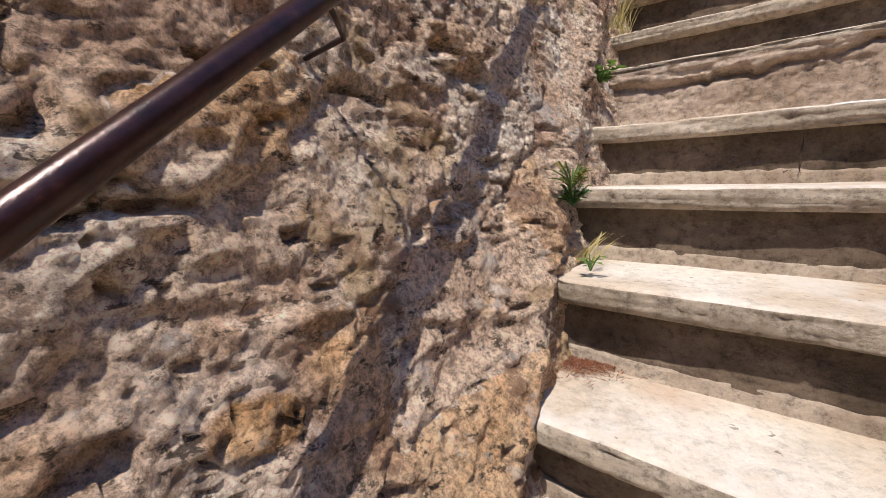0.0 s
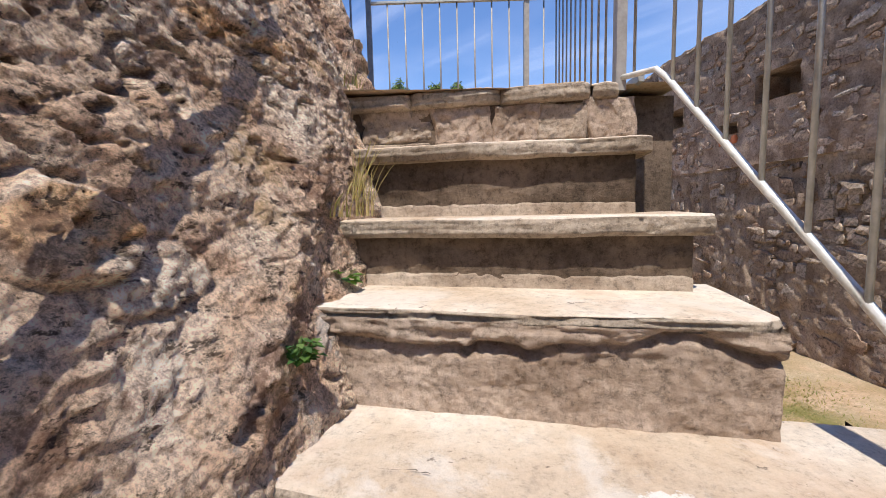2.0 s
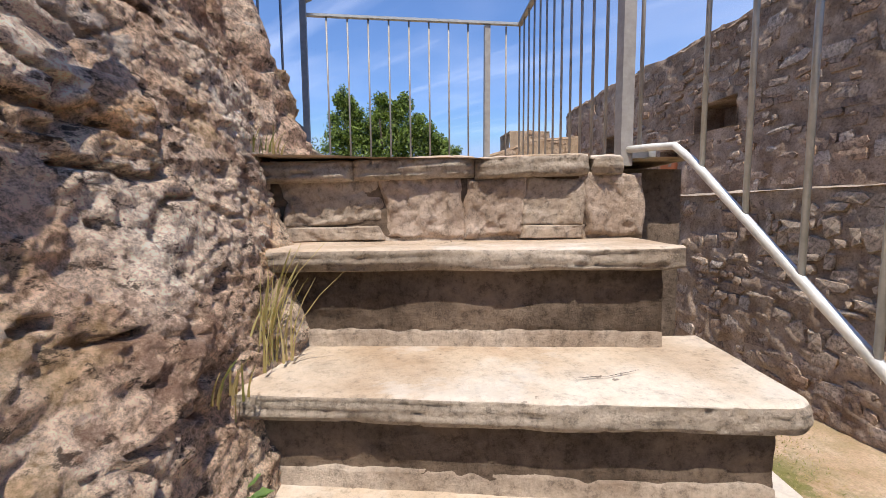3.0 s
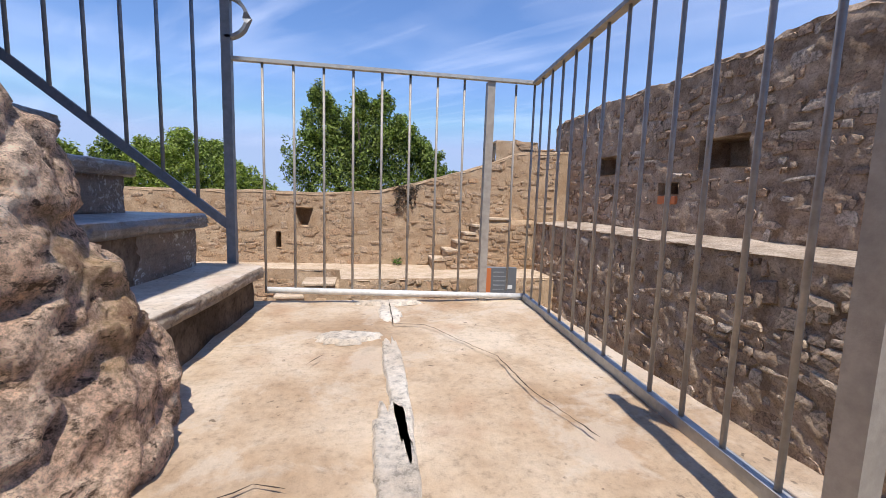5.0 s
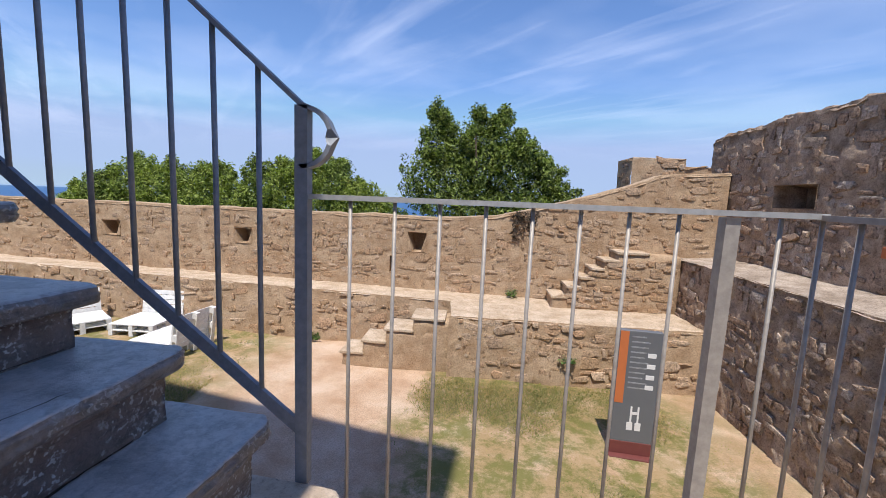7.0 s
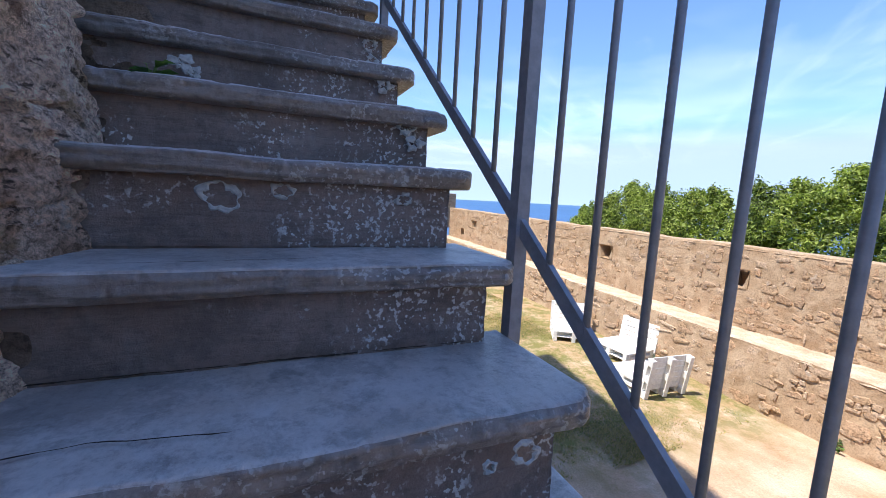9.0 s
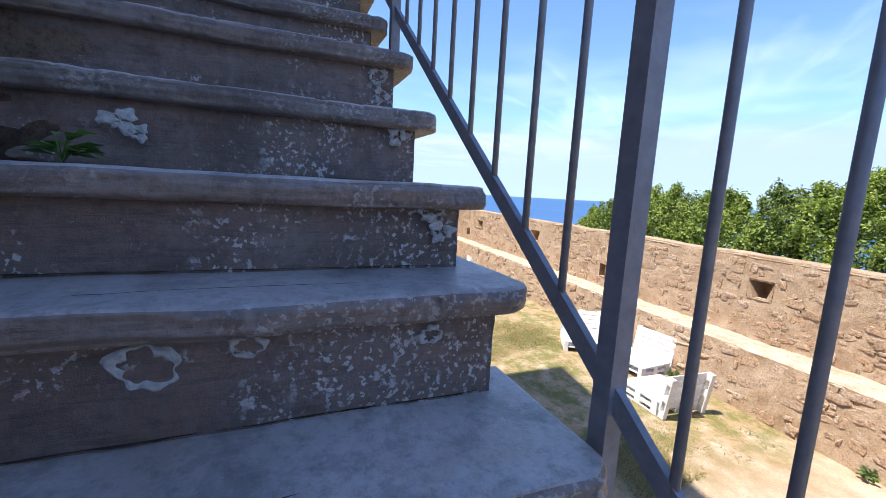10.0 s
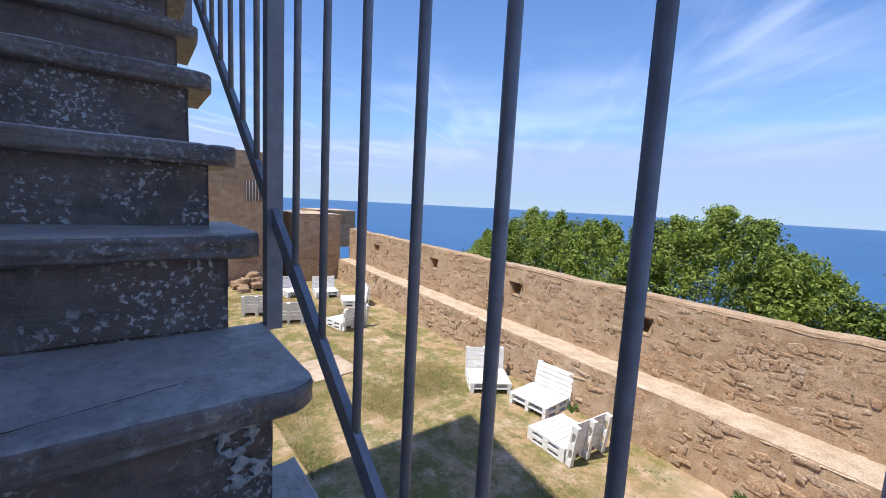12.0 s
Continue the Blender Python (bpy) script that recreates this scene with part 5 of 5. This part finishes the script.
tree("tree", (-0.6, 17.2, TZ), "dense dark green laurel tree behind the parapet", limbs, blobs, 60000, 0.058, LEAF_TREE, 61)
rng = np.random.default_rng(11)
prof = [(-3.7, 0.5), (-4.7, 1.0), (-5.5, 1.75), (-6.4, 2.4), (-7.4, 2.85), (-8.3, 2.25), (-9.2, 2.2), (-10.3, 1.7), (-11.3, 2.1), (-12.6, 1.9), (-13.7, 2.2), (-14.8, 2.35), (-16.0, 1.7), (-17.2, 1.0), (-18.5, 0.5)]
for i, (x, top_z) in enumerate(prof):
    y = 18.4 - 0.05 * x + rng.uniform(-0.5, 0.5)
    bl = [(x, y, top_z - 0.75, 0.8, 0.9, 0.75), (x + rng.uniform(-0.5, 0.5), y - 0.6, top_z - 1.3, 0.95, 0.8, 0.8), (x + rng.uniform(-0.6, 0.6), y - 0.2, top_z - 0.45 + rng.uniform(-0.2, 0.1), 0.4, 0.5, 0.45),
          (x, y - 0.7, top_z - 2.2, 1.0, 0.9, 1.0), (x + rng.uniform(-0.5, 0.5), y, top_z - 0.2, 0.2, 0.25, 0.3)]
    lb = [([(x, y, TZ - 0.9), (x + 0.1, y, top_z - 1.6), (x, y, top_z - 0.5)], 0.08), ([(x, y, -1.0), (x + 0.4, y - 0.4, top_z - 1.0)], 0.05)]
    tall = i in (3, 4)
    tree("bush", (x, y, TZ - 0.9), "dense green maquis bush growing behind the parapet" if not tall else "tall leafy evergreen bush behind the parapet", lb, bl, 10000, 0.06 if not tall else 0.058, LEAF_BUSH if i % 3 else LEAF_TREE, 70 + i)
# hanging creeper over the parapet
v, f = leaf_cloud([(0.35, 12.9, 0.85, 0.38, 0.05, 0.12), (0.2, 12.9, 0.55, 0.18, 0.04, 0.3), (0.5, 12.9, 0.6, 0.1, 0.04, 0.3)], 260, 0.05, 66)
cr = tagged(link("creeper", mesh_from("creeper", v, f, BARK)), "dry dark creeper hanging over the parapet", "creeper")


def weed(at, label, count, spread, size, seed, leaf=None):
    """A broad-leaved weed: stems and folded leaves."""
    rng = np.random.default_rng(seed)
    w = empty("weed", at, label, "plant", group="weeds on the stairs")
    at = Vector(at)
    sv, sf = [], []
    lv, lf = [], []
    for i in range(count):
        a = rng.uniform(0, 2 * math.pi)
        h = spread * rng.uniform(0.4, 1.3)
        tip = at + Vector((math.cos(a) * spread * rng.uniform(0.2, 0.9), math.sin(a) * spread * rng.uniform(0.2, 0.9), h))
        me = tube_mesh("tmp", [at, at.lerp(tip, 0.5) + Vector((0, 0, spread * 0.15)), tip], 0.0018, LEAF_WEED, 4)
        off = len(sv)
        sv += [q.co.copy() for q in me.vertices]
        sf += [tuple(off + j for j in p.vertices) for p in me.polygons]
        bpy.data.meshes.remove(me)
        for k in range(3):
            b = a + rng.uniform(-1, 1)
            c = at.lerp(tip, 0.55 + 0.2 * k)
            dirv = Vector((math.cos(b), math.sin(b), rng.uniform(-0.4, 0.3))).normalized()
            side = dirv.cross(Vector((0, 0, 1))).normalized()
            s = size * rng.uniform(0.6, 1.3)
            o = len(lv)
            lv += [c, c + dirv * s * 0.5 + side * s * 0.38 + Vector((0, 0, 0.15 * s)), c + dirv * s, c + dirv * s * 0.5 - side * s * 0.38 + Vector((0, 0, 0.15 * s)), c + dirv * s * 0.5]
            lf += [(o, o + 1, o + 4), (o + 1, o + 2, o + 4), (o + 2, o + 3, o + 4), (o + 3, o, o + 4)]
    under(link("stem", mesh_from("stem", sv, sf, LEAF_WEED)), w)
    under(link("foliage", mesh_from("foliage", lv, lf, leaf or LEAF_WEED)), w)
    return w


def tuft(at, label, count, height, seed, material, lean=(0.3, 0, 0)):
    """A tuft of grass: bent tapering blades, some with seed heads."""
    rng = np.random.default_rng(seed)
    t = empty("grass_tuft", at, label, "plant", group="weeds on the stairs")
    vs, fs = [], []
    for i in range(count):
        base = Vector(at) + Vector((rng.normal(0, 0.02), rng.normal(0, 0.03), 0))
        h = height * rng.uniform(0.45, 1.1)
        d = Vector((rng.normal(0, 0.25) + lean[0], rng.normal(0, 0.25) + lean[1], 0))
        wv = Vector((rng.normal(), rng.normal(), 0)).normalized() * 0.0028
        o = len(vs)
        for k in range(5):
            u = k / 4
            c = base + Vector((0, 0, h * u)) + d * (h * u * u * 0.9)
            ww = wv * (1 - 0.85 * u) * (2.6 if (k == 3 and i % 4 == 0) else 1)
            vs += [c - ww, c + ww]
        fs += [(o + 2 * k, o + 2 * k + 1, o + 2 * k + 3, o + 2 * k + 2) for k in range(4)]
    under(link("foliage", mesh_from("foliage", vs, fs, material)), t)
    return t


tuft((-1.12, 2.22, -0.50), "dry yellow grass tuft growing beside the step", 44, 0.25, 1, STRAW, (0.15, 0, 0))
tuft((-1.10, 2.17, -0.50), "pale dry grass with seed heads beside the step", 26, 0.22, 2, STRAW, (0.2, 0, 0))
tuft((-1.12, 1.98, -0.50), "short green grass beside the step", 16, 0.09, 3, GRASS)
weed((-1.12, 1.97, -0.715), "small green nettle on the stone step", 5, 0.05, 0.042, 4)
weed((-1.125, 1.60, -0.81), "dark green nettle growing from the wall foot", 22, 0.05, 0.026, 5)
weed((-1.125, 1.0, -1.25), "yellow green weeds at the end of the step", 34, 0.05, 0.016, 6)
weed((-1.125, 0.96, -1.20), "pale green herb growing from the step joint", 34, 0.06, 0.015, 7, GRASS)
weed((-1.06, 0.86, -1.40), "small green herb at the end of the step", 5, 0.03, 0.022, 8)
tuft((-1.08, 0.98, -1.40), "dry straw litter at the wall foot", 20, 0.08, 9, STRAW, (0.8, 0, 0))
tuft((-1.15, 2.40, 0.0), "small green tuft at the landing edge", 16, 0.07, 10, GRASS)
weed((-3.25, 3.24, 1.785), "dark green weed in the shaded step corner", 9, 0.05, 0.045, 12)
for i, (x, y) in enumerate(((1.1, 10.85), (-8.2, 12.7), (-4.6, 12.35), (0.1, 12.85))):
    weed((x, y - 0.05, GZ + (0.45 if i == 0 else 1.26 if i == 3 else 0)), "small leafy weed growing on the old wall", 22, 0.16, 0.07, 20 + i)

# dry reddish plant litter on a step beside the wall
LITTER = (-1.07, 0.86, -1.634)
RED_STRAW = make_leaf("reddish_litter", [(0.16, 0.06, 0.04), (0.28, 0.11, 0.065), (0.38, 0.17, 0.10)])
rng = np.random.default_rng(77)
n = 1500
c = np.c_[rng.normal(LITTER[0], 0.05, n), rng.normal(LITTER[1], 0.045, n), rng.uniform(LITTER[2] + 0.003, LITTER[2] + 0.010, n)]
a = rng.uniform(0, 2 * math.pi, n)
d = np.c_[np.cos(a), np.sin(a), rng.normal(0, 0.15, n)] * rng.uniform(0.003, 0.009, n)[:, None]
w = np.c_[-np.sin(a), np.cos(a), 0 * a] * 0.0011
v = np.stack([c - d - w, c - d + w, c + d + w, c + d - w], 1).reshape(-1, 3)
tagged(link("litter", mesh_from("litter", v, np.arange(4 * n).reshape(-1, 4), RED_STRAW)), "dry reddish plant litter on the stone step", "litter", kind="stuff")

# grass in the court
rng = np.random.default_rng(8)
pts = []
for x0, x1, y0, y1, n in ((-1.9, 2.9, 8.2, 10.95, 75000), (-12, -5.6, 6.5, 12.0, 120000), (-24, -12, 6.5, 12.3, 110000), (0.3, 3.6, 1.5, 11, 40000)):
    pts.append(np.stack([rng.uniform(x0, x1, n), rng.uniform(y0, y1, n)], 1))
pts = np.vstack(pts)
rim = np.minimum(np.abs(pts[:, 0] + 1.9), np.abs(pts[:, 1] - 8.5))
keepm = fbm(np.c_[pts * 0.9, 0 * pts[:, :1]], 4, 90) + rng.normal(0, 0.3, len(pts)) > 0.08 + 0.6 * np.clip(1 - rim / 0.6, 0, 1)
pts = pts[keepm]
n = len(pts)
h = rng.uniform(0.012, 0.04, n) * np.where(pts[:, 0] < -4, 1.25, 1.0)
a = rng.uniform(0, 2 * math.pi, n)
b0 = np.c_[pts, np.full(n, GZ - 0.005)]
sd = np.c_[np.cos(a), np.sin(a), 0 * a] * (rng.uniform(0.003, 0.008, n) * np.where(pts[:, 0] < -4, 1.6, 1.0))[:, None]
tip = b0 + np.c_[np.cos(a + 1.5) * h * 1.3, np.sin(a + 1.5) * h * 1.3, h]
v = np.stack([b0 - sd, b0 + sd, tip], 1)
lawn = fbm(np.c_[pts * 0.55, 0 * pts[:, :1]], 3, 94) + rng.normal(0, 0.45, n) > np.where(pts[:, 0] > -2.2, -0.35, 0.3)
lawn &= pts[:, 0] < 2.3
for keepm, mat, text in ((lawn, LAWN, "short green lawn patches in the court"), (~lawn, GRASS, "short dry straw-coloured grass in the court")):
    q = v[keepm].reshape(-1, 3)
    tagged(link("grass", mesh_from("grass", q, np.arange(len(q)).reshape(-1, 3), mat)), text, "grass", kind="stuff")

# ---- cracks, lichen and small wear ----
DARK = make_plain("dark_joint", (0.06, 0.045, 0.035), 0.95, 0.0, (0.7, 1.3), 30, 0.1)
LICHEN = make_plain("pale_lichen", (0.50, 0.52, 0.50), 0.95, 0.0, (0.6, 1.15), 60, 0.1)
MORTAR_PALE = make_plain("pale_mortar", (0.66, 0.61, 0.54), 0.95, 0.0, (0.85, 1.1), 25, 0.1, 0.004)


def crack(name, pts, width, parent, material, seed, up=Vector((0, 0, 1))):
    """A wandering open joint: a thin ribbon of the dark joint filling."""
    rng = np.random.default_rng(seed)
    fine = []
    for a, b in zip(pts, pts[1:]):
        a, b = Vector(a), Vector(b)
        k = max(3, int((b - a).length / 0.025))
        for i in range(k):
            fine.append(a.lerp(b, i / k) + (b - a).normalized().cross(up) * rng.normal(0, 0.002))
    fine.append(Vector(pts[-1]))
    vs, fs = [], []
    for i, q in enumerate(fine):
        d = (fine[min(i + 1, len(fine) - 1)] - fine[max(i - 1, 0)]).normalized().cross(up)
        w = width * rng.uniform(0.3, 1.3) * (0.2 if i in (0, len(fine) - 1) else 1)
        vs += [q - d * w, q + d * w]
    fs = [(2 * i, 2 * i + 1, 2 * i + 3, 2 * i + 2) for i in range(len(fine) - 1)]
    ob = link(name, mesh_from(name, vs, fs, material))
    return under(ob, parent) if parent is not None else ob


def mortar_patch(parent, cx, cy, rx, ry, z, seed, material):
    """A thin spread of mortar with a ragged outline, feathered into the stone."""
    n, rings = 64, 7
    a = np.linspace(0, 2 * math.pi, n, endpoint=False)
    dirs = np.stack([np.cos(a), np.sin(a), 0 * a + seed], 1)
    r = 1 + 0.22 * fbm(dirs * 1.6, 3, seed) + 0.14 * fbm(dirs * 6, 3, seed + 4)
    verts = [(cx, cy, z + 0.006)]
    for k in range(1, rings):
        t = k / (rings - 1)
        for i in range(n):
            x, y = cx + rx * r[i] * t * math.cos(a[i]), cy + ry * r[i] * t * math.sin(a[i])
            verts.append((x, y, z + (0.006 if k < rings - 1 else -0.014)))
    faces = [(0, 1 + i, 1 + (i + 1) % n) for i in range(n)]
    for k in range(rings - 2):
        for i in range(n):
            j = (i + 1) % n
            faces.append((1 + k * n + i, 1 + (k + 1) * n + i, 1 + (k + 1) * n + j, 1 + k * n + j))
    return under(link("mortar_patch", mesh_from("mortar_patch", verts, faces, material, True)), parent)


LZ = 0.022
WHITE_MORTAR = make_mortar("white_lime_mortar", (0.56, 0.475, 0.385), (0.76, 0.69, 0.60))
for i, (x, y, rx, ry) in enumerate(((-0.63, 3.25, 0.035, 0.42), (-0.78, 3.62, 0.13, 0.06), (-0.61, 3.95, 0.05, 0.16), (-0.60, 4.14, 0.16, 0.035), (-0.66, 2.85, 0.05, 0.3))):
    mortar_patch(landing, x, y, rx, ry, 0.012 + 0.004 * (i % 2), 600 + i, WHITE_MORTAR)
crack("crack", [(-0.60, 4.18, LZ), (-0.605, 3.75, LZ), (-0.47, 3.72, LZ), (-0.36, 3.5, LZ), (-0.28, 3.35, LZ), (-0.265, 3.1, LZ), (-0.2, 2.85, LZ)], 0.0022, landing, DARK, 1)
crack("crack", [(-0.9, 3.35, LZ), (-0.86, 3.42, LZ)], 0.002, landing, DARK, 2)
crack("crack", [(-1.0, 2.75, LZ), (-0.92, 2.8, LZ), (-0.86, 2.78, LZ)], 0.002, landing, DARK, 3)

crack("crack", [(-0.545, 1.365, -1.06), (-0.548, 1.365, -1.12), (-0.542, 1.365, -1.18)], 0.0025, lower_stair, DARK, 12, Vector((0, 1, 0)))
crack("crack", [(-0.95, 2.29, -0.243), (-0.87, 2.30, -0.243), (-0.78, 2.255, -0.243), (-0.70, 2.255, -0.243), (-0.66, 2.31, -0.243), (-0.65, 2.37, -0.243)], 0.0022, lower_stair, DARK, 13)
crack("crack", [(-0.36, 2.38, -0.243), (-0.42, 2.32, -0.243), (-0.40, 2.26, -0.243), (-0.33, 2.20, -0.243)], 0.0016, lower_stair, DARK, 14)
rng = np.random.default_rng(31)
for i, (l, r, z) in enumerate(noses):
    if 3 <= i < len(noses) - 1:
        for _ in range(1):
            x = rng.uniform(-1.0, -0.45)
            y = l[1] + (r[1] - l[1]) * (x - l[0]) / (r[0] - l[0]) + rng.uniform(0.06, 0.14)
            crack("crack", [(x, y, z + 0.005), (x + 0.07, y + rng.normal(0, 0.012), z + 0.005), (x + rng.uniform(0.10, 0.18), y + rng.normal(0, 0.03), z + 0.005)], 0.0012, lower_stair, DARK, 300 + i)
for i in range(2, 11):
    x, z = KX[i], KZ[i]
    y = rng.uniform(3.1, 3.6)
    q = x - rng.uniform(0.06, 0.14)
    crack("crack", [(q, y, z + 0.005), (q + rng.normal(0, 0.015), y + 0.15, z + 0.005), (q + rng.normal(0, 0.03), y + rng.uniform(0.25, 0.5), z + 0.005)], 0.0018, upper_stair, DARK, 330 + i)
    # open joint where the riser meets the tread below
    crack("joint", [(x - 0.092, 3.0, KZ[i - 1] + 0.006), (x - 0.05, 4.05, KZ[i - 1] + 0.006)], 0.005, upper_stair, DARK, 350 + i)


def lichen_ring(at, r, thick, seed, normal="x"):
    rng = np.random.default_rng(seed)
    vs, n = [], 40
    ph = rng.uniform(0, 6.28, 4)
    for i in range(n):
        a = 2 * math.pi * i / n
        k = 1 + 0.12 * math.sin(2 * a + ph[0]) + 0.08 * math.sin(5 * a + ph[1]) + 0.06 * math.sin(9 * a + ph[2])
        t = thick * (1 + 0.6 * math.sin(3 * a + ph[3]) + 0.35 * math.sin(8 * a))
        for rr, o in ((r * k - t, 0.004), (r * k - t * 0.4, 0.009), (r * k + t * 0.4, 0.009), (r * k + t, 0.004)):
            vs.append((at[0] + o, at[1] + rr * math.cos(a), at[2] + rr * math.sin(a) * 0.8))
    fs = []
    for i in range(n):
        j = (i + 1) % n
        for k in range(3):
            fs.append((i * 4 + k, i * 4 + k + 1, j * 4 + k + 1, j * 4 + k))
    return under(link("lichen", mesh_from("lichen", vs, fs, LICHEN)), upper_stair)


lichen_ring((-2.905, 3.44, 1.462), 0.043, 0.008, 1)
lichen_ring((-2.90, 3.59, 1.482), 0.024, 0.006, 2)
lichen_ring((-2.88, 3.93, 1.474), 0.02, 0.006, 3)
lichen_ring((-3.70, 4.02, 2.17), 0.028, 0.007, 4)
lichen_ring((-3.70, 4.035, 2.105), 0.022, 0.009, 5)
lichen_ring((-2.275, 3.98, 1.02), 0.026, 0.006, 6)
lichen_ring((-2.275, 3.9, 1.01), 0.012, 0.004, 7)
lichen_ring((-3.43, 3.30, 1.90), 0.020, 0.017, 8)
lichen_ring((-3.43, 3.335, 1.872), 0.013, 0.011, 9)
lichen_ring((-3.43, 4.02, 1.93), 0.022, 0.012, 10)
lichen_ring((-3.075, 4.0, 1.72), 0.026, 0.010, 11)
lichen_ring((-3.075, 4.03, 1.665), 0.02, 0.012, 12)

# stones of the wall nearest to the stairs
stone_parts(near_stones, low_place, WALL_STONE, east)

# thin high cloud
m = Mat("thin_cloud", 1.0, spec=0.0)
turned = m.t.nodes.new("ShaderNodeMapping")
turned.inputs["Rotation"].default_value = (0, 0, 0.9)
m.link(m.co, turned.inputs["Vector"])
m.co = turned.outputs[0]
wisp = m.noise(0.0042, 8, 0.6, stretch=(0.25, 1.5, 1), distort=0.7)
veil = m.noise(0.0021, 4, 0.5)
alpha = m.math("ADD", m.math("MULTIPLY", m.ramp(wisp, [(0.52, 0.0), (0.74, 1.0)]), 0.7), m.math("MULTIPLY", m.ramp(veil, [(0.46, 0.0), (0.68, 1.0)]), 0.6))
sep = m.t.nodes.new("ShaderNodeSeparateXYZ")
m.link(m.t.nodes["Texture Coordinate"].outputs["Object"], sep.inputs[0])
alpha = m.math("MULTIPLY", alpha, m.ramp(m.math("MULTIPLY", sep.outputs[1], 0.0003), [(0.2, 1.0), (0.75, 0.0)]))
tr = m.t.nodes.new("ShaderNodeBsdfTransparent")
tl = m.t.nodes.new("ShaderNodeBsdfTranslucent")
tl.inputs[0].default_value = (0.9, 0.9, 0.9, 1)
mx = m.t.nodes.new("ShaderNodeMixShader")
m.link(m.math("MULTIPLY", alpha, 0.24), mx.inputs[0]).link(tr.outputs[0], mx.inputs[1]).link(tl.outputs[0], mx.inputs[2])
m.link(mx.outputs[0], m.t.nodes["Material Output"].inputs[0])
me = mesh_from("cloud_layer", [(-4700, 100, 250), (4700, 100, 250), (4700, 4700, 250), (-4700, 4700, 250)], [(0, 1, 2, 3)], m.m)
tagged(link("cloud_layer", me), "thin white wisps of high cloud", "cloud", kind="structure")

# glowing backdrop strip that paints pale sea haze along the horizon
m = Mat("painted_horizon_haze", 1.0, spec=0.0)
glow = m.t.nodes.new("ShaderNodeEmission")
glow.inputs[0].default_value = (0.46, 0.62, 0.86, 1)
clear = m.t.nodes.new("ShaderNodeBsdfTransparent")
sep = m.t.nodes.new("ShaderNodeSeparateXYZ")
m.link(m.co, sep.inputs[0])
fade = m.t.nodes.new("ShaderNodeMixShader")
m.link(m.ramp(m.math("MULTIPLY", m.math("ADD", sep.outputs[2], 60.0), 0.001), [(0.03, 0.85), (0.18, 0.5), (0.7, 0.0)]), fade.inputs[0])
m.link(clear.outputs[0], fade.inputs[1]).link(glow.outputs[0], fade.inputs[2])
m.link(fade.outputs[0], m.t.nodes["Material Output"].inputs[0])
m = m.m
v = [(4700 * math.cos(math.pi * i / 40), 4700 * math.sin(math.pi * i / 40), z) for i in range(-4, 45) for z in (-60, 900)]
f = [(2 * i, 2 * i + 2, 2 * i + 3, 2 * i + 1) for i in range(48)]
tagged(link("backdrop", mesh_from("backdrop", v, f, m)), "glowing backdrop strip painted as pale haze over the sea horizon", "backdrop", kind="structure")
